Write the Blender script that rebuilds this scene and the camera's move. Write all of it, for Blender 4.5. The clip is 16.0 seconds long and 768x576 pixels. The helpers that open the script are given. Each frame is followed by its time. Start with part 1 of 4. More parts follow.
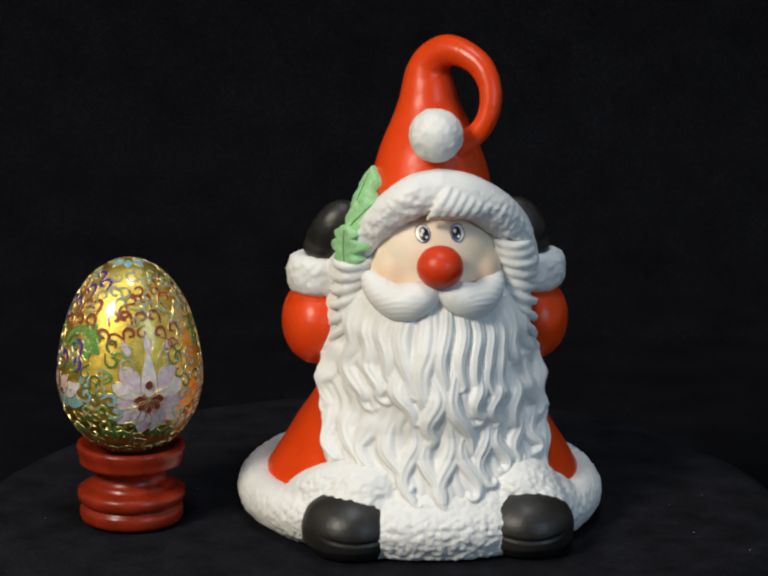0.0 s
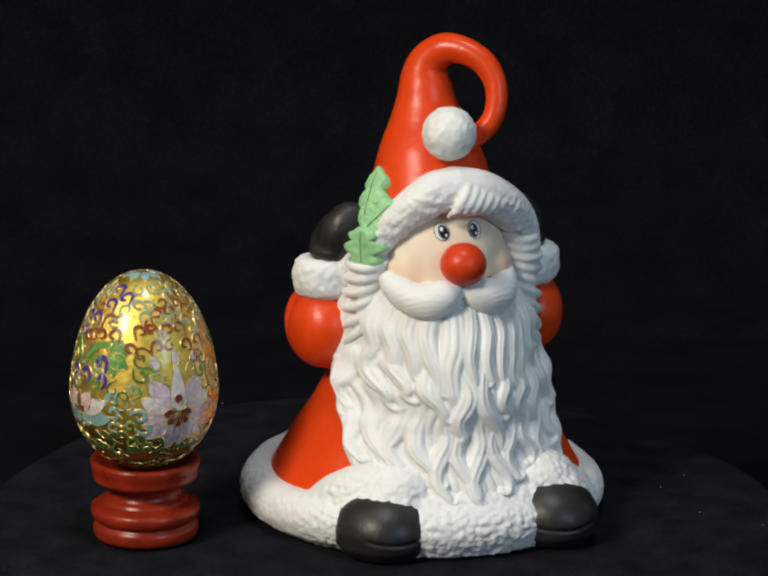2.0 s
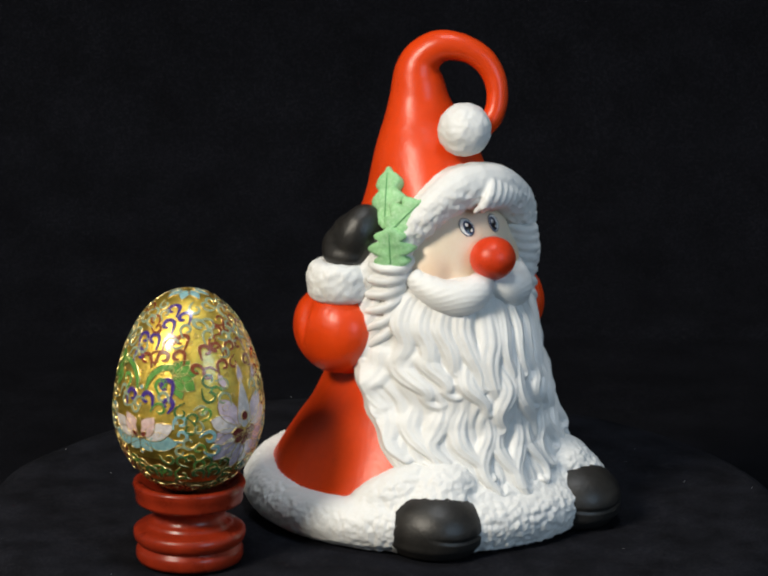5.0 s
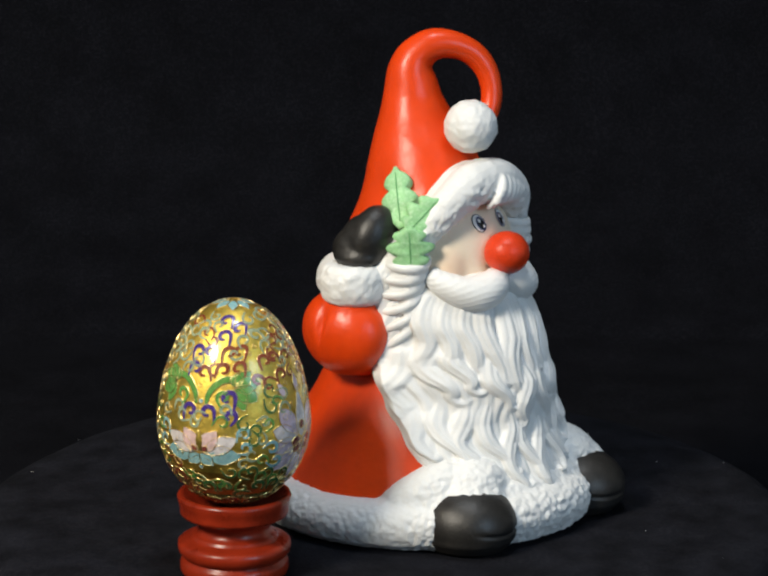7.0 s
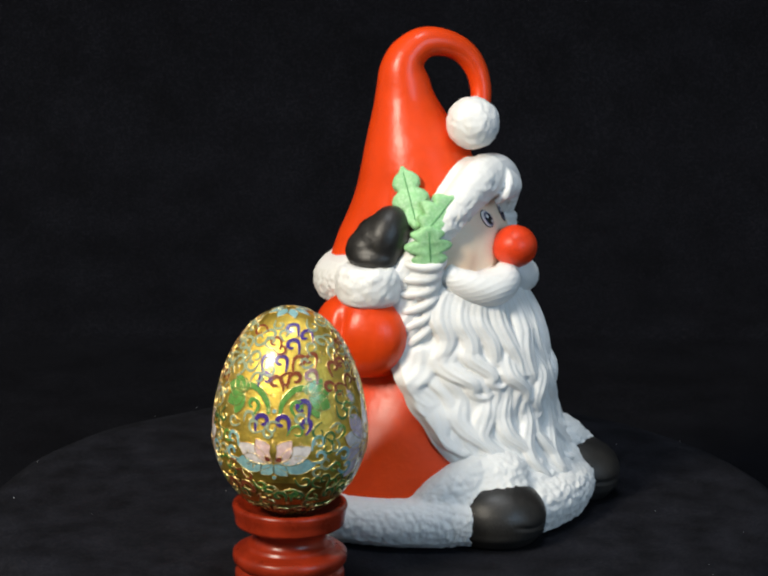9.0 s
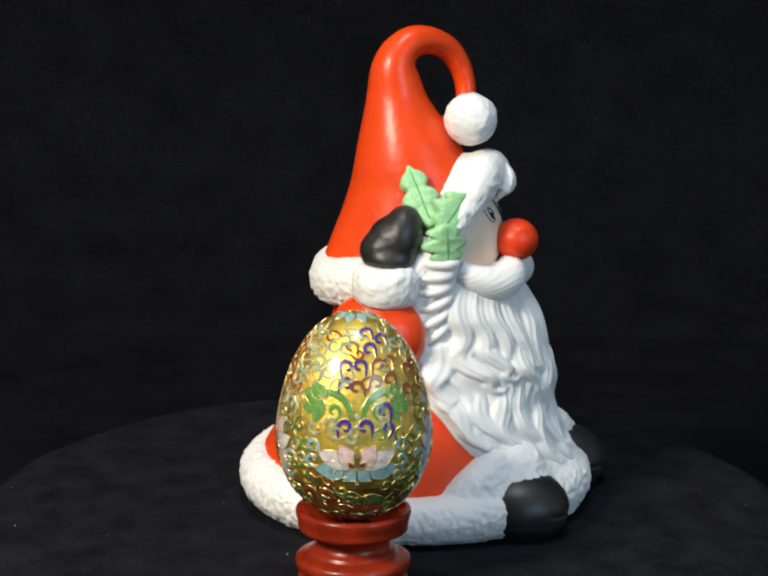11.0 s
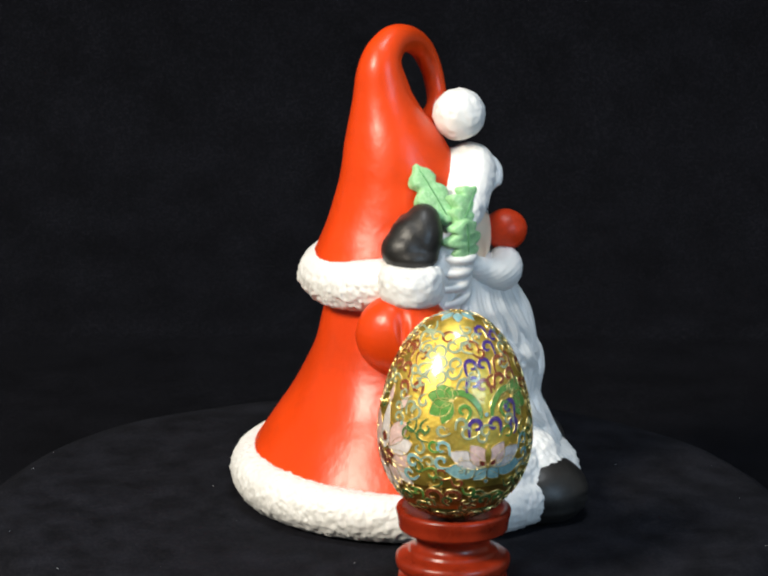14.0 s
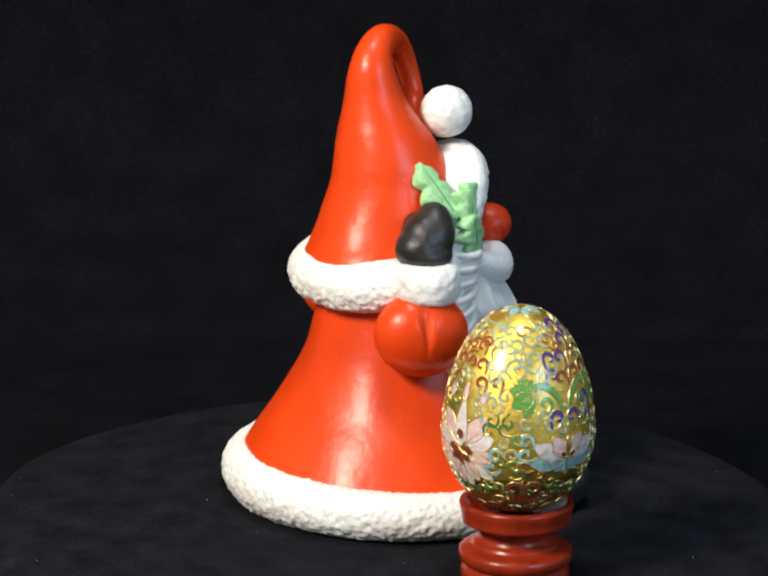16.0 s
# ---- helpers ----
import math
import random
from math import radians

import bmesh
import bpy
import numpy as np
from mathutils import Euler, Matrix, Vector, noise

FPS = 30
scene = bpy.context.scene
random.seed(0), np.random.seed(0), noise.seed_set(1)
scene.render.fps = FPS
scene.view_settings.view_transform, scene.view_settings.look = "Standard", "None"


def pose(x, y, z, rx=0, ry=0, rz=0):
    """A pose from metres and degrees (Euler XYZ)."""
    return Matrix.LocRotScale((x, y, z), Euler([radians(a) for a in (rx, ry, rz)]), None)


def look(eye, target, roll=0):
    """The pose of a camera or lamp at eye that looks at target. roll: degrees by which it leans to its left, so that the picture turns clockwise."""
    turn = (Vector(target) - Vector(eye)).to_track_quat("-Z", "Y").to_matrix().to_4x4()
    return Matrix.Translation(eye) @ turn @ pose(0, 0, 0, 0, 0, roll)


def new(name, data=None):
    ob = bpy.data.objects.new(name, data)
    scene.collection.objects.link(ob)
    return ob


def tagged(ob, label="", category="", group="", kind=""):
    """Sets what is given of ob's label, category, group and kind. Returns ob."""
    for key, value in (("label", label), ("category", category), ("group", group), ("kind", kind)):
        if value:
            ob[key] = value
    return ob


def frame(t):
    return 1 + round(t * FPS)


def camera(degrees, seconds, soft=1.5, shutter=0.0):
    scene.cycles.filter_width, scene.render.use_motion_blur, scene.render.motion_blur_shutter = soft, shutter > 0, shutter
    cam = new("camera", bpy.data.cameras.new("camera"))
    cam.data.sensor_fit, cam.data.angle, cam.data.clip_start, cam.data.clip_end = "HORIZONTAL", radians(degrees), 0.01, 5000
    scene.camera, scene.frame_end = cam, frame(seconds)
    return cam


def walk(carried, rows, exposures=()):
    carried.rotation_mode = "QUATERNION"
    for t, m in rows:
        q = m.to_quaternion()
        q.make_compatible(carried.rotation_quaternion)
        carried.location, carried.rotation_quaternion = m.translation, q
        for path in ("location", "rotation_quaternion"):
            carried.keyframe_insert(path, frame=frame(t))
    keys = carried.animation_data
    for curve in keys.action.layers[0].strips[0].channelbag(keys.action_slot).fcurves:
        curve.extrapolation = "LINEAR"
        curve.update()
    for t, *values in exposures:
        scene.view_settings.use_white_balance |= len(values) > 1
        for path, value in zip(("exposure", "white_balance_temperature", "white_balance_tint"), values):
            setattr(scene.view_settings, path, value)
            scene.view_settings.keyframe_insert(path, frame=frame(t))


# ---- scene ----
# ---- camera: stands still on a tripod, looking down on the turntable ----
cam = camera(15.085, 16.0, soft=2.4)
EYE = (0.0, -1.0, 0.332)
AIM = (-0.00168, 0.0, 0.332 - math.tan(radians(14.19)))
walk(cam, [(0, look(EYE, AIM, 0.57)), (16, look(EYE, AIM, 0.57))],
     exposures=[(0, 0.0), (4, 0.13), (8, 0.42), (12, 0.64), (16, 0.75)])


def turn(t):
    """The turntable's angle in degrees at t seconds."""
    u = t / 16 - 0.5
    return 6.524 * t + 10.226 * u * u - 4.205 * u ** 3


FIG = (0.0115, -0.0075)      # the figurine's place on the turntable
FIG_YAW = 4.5
EGG = (-0.0914, -0.0181)     # the place of the egg and its stand
SPIN = [0.5 * k for k in range(33)]


def riding(x, y, yaw=0.0):
    """Rows for a thing that rides on the turntable at x, y."""
    rows = []
    for t in SPIN:
        a = radians(turn(t))
        rows.append((t, pose(x * math.cos(a) - y * math.sin(a), x * math.sin(a) + y * math.cos(a), 0, 0, 0, turn(t) + yaw)))
    return rows


# ---- world and lamps ----
world = bpy.data.worlds.new("world")
scene.world = world
world.use_nodes = True
world.node_tree.nodes["Background"].inputs[0].default_value = (0.35, 0.42, 0.55, 1)
world.node_tree.nodes["Background"].inputs[1].default_value = 0.05


def lamp(name, eye, target, size, power, colour):
    data = bpy.data.lights.new(name, "AREA")
    data.shape, data.size, data.energy, data.color = "DISK", size, power, colour
    ob = new(name, data)
    ob.matrix_world = look(eye, target)
    return ob


lamp("key_lamp", (-0.78, -0.88, 0.935), (0.0, 0.0, 0.08), 0.38, 16.4, (1.0, 0.915, 0.77))
lamp("ceiling_lamp", (0.05, -0.30, 1.70), (0.05, -0.1, 0.0), 0.35, 7.0, (0.90, 0.95, 1.0))
lamp("window_light", (1.35, -1.7, 0.9), (0, 0, 0.08), 0.9, 10.0, (0.50, 0.74, 1.0))


# ---- materials ----
def material(name, colour, rough=0.5, metal=0.0, spread=0.12, scale=60.0, grain=0.0, grain_scale=900.0,
             coat=0.0, sheen=0.0, second=None, amount=0.3, spec=0.5):
    """A paint, metal or cloth: base colour mottled at two scales, with fine relief."""
    m = bpy.data.materials.new(name)
    m.use_nodes = True
    nt = m.node_tree
    n, l = nt.nodes, nt.links
    b = n["Principled BSDF"]
    b.inputs["Roughness"].default_value, b.inputs["Metallic"].default_value = rough, metal
    b.inputs["Coat Weight"].default_value, b.inputs["Coat Roughness"].default_value = coat, 0.12
    b.inputs["Sheen Weight"].default_value = sheen
    b.inputs["Specular IOR Level"].default_value = spec
    tc = n.new("ShaderNodeTexCoord")
    wide, fine = n.new("ShaderNodeTexNoise"), n.new("ShaderNodeTexNoise")
    wide.inputs["Scale"].default_value, wide.inputs["Detail"].default_value = scale, 5
    fine.inputs["Scale"].default_value, fine.inputs["Detail"].default_value = grain_scale, 3
    l.new(tc.outputs["Object"], wide.inputs["Vector"])
    l.new(tc.outputs["Object"], fine.inputs["Vector"])
    ramp = n.new("ShaderNodeMapRange")
    ramp.inputs[1].default_value, ramp.inputs[2].default_value = 0.3, 0.7
    ramp.inputs[3].default_value, ramp.inputs[4].default_value = 1 - spread, 1 + spread
    l.new(wide.outputs["Fac"], ramp.inputs[0])
    mix = n.new("ShaderNodeMix")
    mix.data_type = "RGBA"
    mix.inputs[6].default_value = (*colour, 1)
    mix.inputs[7].default_value = (*(second or colour), 1)
    patch_ramp = n.new("ShaderNodeMapRange")
    patch_ramp.inputs[1].default_value, patch_ramp.inputs[2].default_value = 0.45, 0.75
    patch_ramp.inputs[4].default_value = amount
    l.new(fine.outputs["Fac"], patch_ramp.inputs[0])
    l.new(patch_ramp.outputs[0], mix.inputs[0])
    scaled = n.new("ShaderNodeVectorMath")
    scaled.operation = "SCALE"
    l.new(mix.outputs[2], scaled.inputs[0])
    l.new(ramp.outputs[0], scaled.inputs["Scale"])
    l.new(scaled.outputs[0], b.inputs["Base Color"])
    rr = n.new("ShaderNodeMapRange")
    rr.inputs[3].default_value, rr.inputs[4].default_value = max(rough - 0.08, 0.03), min(rough + 0.1, 1)
    l.new(wide.outputs["Fac"], rr.inputs[0])
    l.new(rr.outputs[0], b.inputs["Roughness"])
    if grain:
        bump = n.new("ShaderNodeBump")
        bump.inputs["Strength"].default_value, bump.inputs["Distance"].default_value = grain, 0.0004
        l.new(fine.outputs["Fac"], bump.inputs["Height"])
        l.new(bump.outputs[0], b.inputs["Normal"])
    return m


RED = material("red_glaze", (0.73, 0.054, 0.004), 0.33, spread=0.10, scale=45, grain=0.35, grain_scale=330, second=(0.62, 0.05, 0.010), amount=0.35, spec=0.40)
WHITE = material("white_glaze", (0.79, 0.79, 0.775), 0.5, spread=0.035, scale=80, grain=0.2, second=(0.74, 0.71, 0.64), amount=0.3)
BLACK = material("black_paint", (0.016, 0.015, 0.014), 0.42, spread=0.4, scale=90, grain=0.3, second=(0.034, 0.029, 0.024), amount=0.5)
SKIN = material("skin_paint", (0.90, 0.76, 0.59), 0.5, spread=0.04, scale=40, grain=0.1, second=(0.88, 0.67, 0.44), amount=0.3)


def blush(m, middle, cheek, size, colour):
    """Rouge sprayed on both cheeks."""
    n, l = m.node_tree.nodes, m.node_tree.links
    b = n["Principled BSDF"]
    old = b.inputs["Base Color"].links[0].from_socket
    tc, sep, com = n.new("ShaderNodeTexCoord"), n.new("ShaderNodeSeparateXYZ"), n.new("ShaderNodeCombineXYZ")
    l.new(tc.outputs["Object"], sep.inputs[0])
    shift, fold = n.new("ShaderNodeMath"), n.new("ShaderNodeMath")
    shift.operation, fold.operation = "SUBTRACT", "ABSOLUTE"
    shift.inputs[1].default_value = middle
    l.new(sep.outputs[0], shift.inputs[0])
    l.new(shift.outputs[0], fold.inputs[0])
    l.new(fold.outputs[0], com.inputs[0])
    l.new(sep.outputs[1], com.inputs[1])
    l.new(sep.outputs[2], com.inputs[2])
    far, fall = n.new("ShaderNodeVectorMath"), n.new("ShaderNodeMapRange")
    far.operation = "DISTANCE"
    far.inputs[1].default_value = cheek
    l.new(com.outputs[0], far.inputs[0])
    fall.interpolation_type = "SMOOTHSTEP"
    fall.inputs[1].default_value, fall.inputs[2].default_value = size, 0.0
    fall.inputs[3].default_value, fall.inputs[4].default_value = 0.0, 0.75
    l.new(far.outputs["Value"], fall.inputs[0])
    mix = n.new("ShaderNodeMix")
    mix.data_type = "RGBA"
    mix.inputs[7].default_value = (*colour, 1)
    l.new(fall.outputs[0], mix.inputs[0])
    l.new(old, mix.inputs[6])
    l.new(mix.outputs[2], b.inputs["Base Color"])


blush(SKIN, 0.002, (0.0165, -0.022, 0.0925), 0.009, (0.82, 0.48, 0.28))
NOSE = material("nose_paint", (0.68, 0.046, 0.008), 0.38, spread=0.10, scale=160, grain=0.2, second=(0.45, 0.03, 0.008), amount=0.4, spec=0.35)
LEAF = material("holly_paint", (0.28, 0.57, 0.26), 0.5, spread=0.18, scale=150, grain=0.25, second=(0.46, 0.70, 0.42), amount=0.8)
LEAF_DARK = material("leaf_line_paint", (0.13, 0.36, 0.14), 0.5)
EYE_WHITE = material("eye_white", (0.82, 0.82, 0.80), 0.3)
EYE_BLACK = material("eye_black", (0.012, 0.012, 0.013), 0.25)
EYE_BLUE = material("eye_blue", (0.05, 0.075, 0.17), 0.3)
FABRIC = material("black_cloth", (0.0062, 0.0066, 0.0094), 0.95, spread=0.45, scale=70, grain=0.6, grain_scale=900, second=(0.0145, 0.0145, 0.018), amount=0.8, spec=0.08)
CURTAIN = material("black_backdrop_cloth", (0.0035, 0.0037, 0.0051), 0.95, spread=0.25, scale=40, grain=0.5, grain_scale=700, second=(0.0084, 0.0084, 0.0112), amount=0.8, spec=0.05)
WALL = material("room_paint", (0.55, 0.54, 0.52), 0.8, spread=0.06, scale=2, grain=0.1, grain_scale=80)
LACQUER = material("red_lacquer", (0.26, 0.022, 0.006), 0.28, spread=0.25, scale=120, grain=0.12, second=(0.16, 0.012, 0.006), amount=0.4, spec=0.4)
GOLD = material("gold_foil", (0.81, 0.60, 0.11), 0.48, metal=1.0, spread=0.24, scale=220, grain=0.4, grain_scale=1100, second=(0.74, 0.42, 0.05), amount=0.5, coat=0.9)
AMBER = material("amber_enamel", (0.42, 0.23, 0.03), 0.40, metal=0.9, spread=0.3, scale=260, grain=0.3, second=(0.26, 0.16, 0.03), amount=0.6, coat=0.9)
WIRE = material("gold_wire", (0.86, 0.66, 0.28), 0.30, metal=1.0, spread=0.15, scale=400)


def enamel(name, colour, second=None):
    return material(name, colour, 0.25, spread=0.18, scale=500, second=second, amount=0.7, coat=0.5, grain_scale=600)


PURPLE = enamel("purple_enamel", (0.06, 0.03, 0.20), (0.10, 0.05, 0.22))
BROWN = enamel("russet_enamel", (0.22, 0.05, 0.02), (0.32, 0.10, 0.03))
TURQUOISE = enamel("turquoise_enamel", (0.22, 0.42, 0.44), (0.36, 0.52, 0.50))
GREYBLUE = enamel("grey_green_enamel", (0.28, 0.35, 0.22), (0.42, 0.46, 0.29))
GREEN = enamel("green_enamel", (0.10, 0.27, 0.05), (0.19, 0.36, 0.08))
DARKGREEN = enamel("dark_green_enamel", (0.05, 0.14, 0.04), (0.10, 0.18, 0.05))
LILAC = enamel("lilac_enamel", (0.58, 0.46, 0.53), (0.66, 0.57, 0.62))
PINK = enamel("pink_enamel", (0.68, 0.46, 0.42), (0.72, 0.58, 0.54))
MAROON = enamel("maroon_enamel", (0.16, 0.03, 0.025), (0.22, 0.06, 0.03))
PALE = enamel("pale_enamel", (0.66, 0.60, 0.58), (0.70, 0.68, 0.66))


# ---- mesh tools ----
class Build:
    """Vertices and faces of one mesh, with a material for each face."""

    def __init__(self):
        self.v, self.f, self.m, self.mats = [], [], [], []

    def slot(self, mat):
        if mat not in self.mats:
            self.mats.append(mat)
        return self.mats.index(mat)

    def add(self, verts, faces, mat):
        o, k = len(self.v), self.slot(mat)
        self.v.extend(tuple(p) for p in verts)
        self.f.extend(tuple(i + o for i in f) for f in faces)
        self.m.extend([k] * len(faces))

    def mesh(self, name, smooth=True):
        me = bpy.data.meshes.new(name)
        me.from_pydata(self.v, [], self.f)
        for mat in self.mats:
            me.materials.append(mat)
        me.polygons.foreach_set("material_index", self.m)
        me.polygons.foreach_set("use_smooth", [smooth] * len(self.f))
        me.update()
        return me


def part(name, build, parent=None, label="", smooth=True):
    ob = new(name, build.mesh(name, smooth))
    ob.parent = parent
    return tagged(ob, label) if label else ob


def spline(points, steps=8):
    """Catmull-Rom through the points (any number of values each)."""
    p = [np.array(q, float) for q in points]
    p = [2 * p[0] - p[1], *p, 2 * p[-1] - p[-2]]
    out = []
    for i in range(1, len(p) - 2):
        for k in range(steps):
            t = k / steps
            out.append(0.5 * (2 * p[i] + (p[i + 1] - p[i - 1]) * t + (2 * p[i - 1] - 5 * p[i] + 4 * p[i + 1] - p[i + 2]) * t * t
                              + (3 * p[i] - 3 * p[i + 1] + p[i + 2] - p[i - 1]) * t ** 3))
    return out + [p[-2]]


def tube(points, sides=10, closed=False):
    """A round tube through rows of x, y, z, radius; its ends are closed."""
    pts = [np.array(q, float) for q in points]
    n = len(pts)
    verts, faces = [], []
    side = None
    for i, q in enumerate(pts):
        a, b = (pts[(i - 1) % n], pts[(i + 1) % n]) if closed else (pts[max(i - 1, 0)], pts[min(i + 1, n - 1)])
        d = b[:3] - a[:3]
        d /= max(np.linalg.norm(d), 1e-9)
        if side is None:
            ref = np.array((0, 0, 1.0)) if abs(d[2]) < 0.9 else np.array((1.0, 0, 0))
            side = np.cross(d, ref)
        side = side - d * np.dot(side, d)
        side /= max(np.linalg.norm(side), 1e-9)
        other = np.cross(d, side)
        for k in range(sides):
            a = 2 * math.pi * k / sides
            verts.append(q[:3] + q[3] * (math.cos(a) * side + math.sin(a) * other))
    for i in range(n if closed else n - 1):
        for k in range(sides):
            j, kk = (i + 1) % n, (k + 1) % sides
            faces.append((i * sides + k, i * sides + kk, j * sides + kk, j * sides + k))
    if not closed:
        faces.append(tuple(range(sides))[::-1])
        faces.append(tuple((n - 1) * sides + k for k in range(sides)))
    return verts, faces


def ball(c, r, turn_by=(0, 0, 0), seg=28, rings=18):
    """An ellipsoid with centre c and half axes r."""
    e = Euler([radians(a) for a in turn_by]).to_matrix()
    verts, faces = [], []
    for i in range(rings + 1):
        a = math.pi * i / rings
        for k in range(seg):
            b = 2 * math.pi * k / seg
            q = e @ Vector((r[0] * math.sin(a) * math.cos(b), r[1] * math.sin(a) * math.sin(b), r[2] * math.cos(a)))
            verts.append((c[0] + q.x, c[1] + q.y, c[2] + q.z))
    for i in range(rings):
        for k in range(seg):
            kk = (k + 1) % seg
            faces.append((i * seg + k, (i + 1) * seg + k, (i + 1) * seg + kk, i * seg + kk))
    return verts, faces


def lathe(profile, seg=64, centre=None):
    """A turned solid from rows of radius, z; centre gives an offset x, y for each z."""
    verts, faces = [], []
    for r, z in profile:
        cx, cy = centre(z) if centre else (0, 0)
        for k in range(seg):
            a = 2 * math.pi * k / seg
            verts.append((cx + r * math.cos(a), cy + r * math.sin(a), z))
    for i in range(len(profile) - 1):
        for k in range(seg):
            kk = (k + 1) % seg
            faces.append((i * seg + k, i * seg + kk, (i + 1) * seg + kk, (i + 1) * seg + k))
    faces.append(tuple(range(seg))[::-1])
    faces.append(tuple((len(profile) - 1) * seg + k for k in range(seg)))
    return verts, faces


def mm(shape):
    """Millimetres to metres."""
    verts, faces = shape
    return [(v[0] / 1000, v[1] / 1000, v[2] / 1000) for v in verts], faces


def fused(shapes, voxel, smooth=4, relief=None):
    """Fuses overlapping closed shapes (in millimetres) into one skin. relief: (place, normal) to a height along the normal in millimetres."""
    b = Build()
    for s in shapes:
        b.add(*mm(s), WHITE)
    ob = new("fusing", b.mesh("fusing"))
    mod = ob.modifiers.new("skin", "REMESH")
    mod.mode, mod.voxel_size = "VOXEL", voxel / 1000
    if smooth:
        sm = ob.modifiers.new("soften", "SMOOTH")
        sm.iterations, sm.factor = smooth, 0.5
    deps = bpy.context.evaluated_depsgraph_get()
    me = bpy.data.meshes.new_from_object(ob.evaluated_get(deps))
    n = len(me.vertices)
    co, no = np.empty(n * 3), np.empty(n * 3)
    me.vertices.foreach_get("co", co)
    me.vertices.foreach_get("normal", no)
    co, no = co.reshape(-1, 3), no.reshape(-1, 3)
    if relief:
        h = np.array([relief(Vector(c) * 1000, Vector(d)) for c, d in zip(co, no)]) / 1000
        co = co + no * h[:, None]
    faces = [tuple(p.vertices) for p in me.polygons]
    bpy.data.objects.remove(ob)
    bpy.data.meshes.remove(me)
    return co, faces


# ---- the room and the backdrop ----
def sheet(name, corners, mat, kind="structure", label="", category=""):
    """A slab between two corners."""
    (x0, y0, z0), (x1, y1, z1) = corners
    b = Build()
    vs = [(x, y, z) for z in (z0, z1) for y in (y0, y1) for x in (x0, x1)]
    b.add(vs, [(0, 2, 3, 1), (4, 5, 7, 6), (0, 1, 5, 4), (2, 6, 7, 3), (0, 4, 6, 2), (1, 3, 7, 5)], mat)
    return tagged(part(name, b, smooth=False), label, category, "", kind)


def room():
    sheet("floor", ((-2.2, -2.6, -0.80), (2.2, 1.6, -0.75)), WALL)
    sheet("ceiling", ((-2.2, -2.6, 1.75), (2.2, 1.6, 1.80)), WALL)
    sheet("wall_north", ((-2.2, 1.6, -0.8), (2.2, 1.68, 1.8)), WALL)
    sheet("wall_south", ((-2.2, -2.68, -0.8), (2.2, -2.6, 1.8)), WALL)
    sheet("wall_west", ((-2.28, -2.68, -0.8), (-2.2, 1.68, 1.8)), WALL)
    sheet("wall_east", ((2.2, -2.68, -0.8), (2.28, 1.68, 1.8)), WALL)


def backdrop():
    """Black cloth that lies on the table behind the turntable and rises in a sweep, with soft folds."""
    b = Build()
    line = [(-0.42, -0.035), (0.25, -0.035), (0.36, -0.025), (0.44, 0.01), (0.49, 0.07), (0.51, 0.2), (0.52, 0.5), (0.525, 0.9)]
    pts = spline(line, 10)
    cols = 90
    vs, fs = [], []
    for i, (y, z) in enumerate(pts):
        for k in range(cols + 1):
            x = -0.9 + 1.8 * k / cols
            rise = min(max((z + 0.03) / 0.3, 0), 1)
            fold = 0.006 * rise * noise.noise(Vector((x * 5, z * 1.2, 3.0))) + 0.0015 * noise.noise(Vector((x * 16, y * 16, z * 9)))
            vs.append((x, y - fold, z + 0.5 * fold * (1 - rise)))
    for i in range(len(pts) - 1):
        for k in range(cols):
            a = i * (cols + 1) + k
            fs.append((a, a + 1, a + cols + 2, a + cols + 1))
    b.add(vs, fs, CURTAIN)
    ob = part("backdrop", b)
    solid = ob.modifiers.new("thickness", "SOLIDIFY")
    solid.thickness, solid.offset = 0.0015, -1
    return tagged(ob, kind="structure")


def table():
    top = Build()
    box = [(0, 2, 3, 1), (4, 5, 7, 6), (0, 1, 5, 4), (2, 6, 7, 3), (0, 4, 6, 2), (1, 3, 7, 5)]
    top.add([(x, y, z) for z in (-0.075, -0.045) for y in (-0.42, 0.60) for x in (-0.95, 0.95)], box, WALL)
    base = new("table")
    tagged(base, "plain table under the black cloth backdrop", "table")
    part("tabletop", top, base, smooth=False)
    for x in (-0.88, 0.88):
        for y in (-0.36, 0.54):
            leg = Build()
            leg.add(*tube([(x, y, -0.75, 0.022), (x, y, -0.40, 0.025), (x, y, -0.075, 0.028)], 16), WALL)
            part("leg", leg, base)


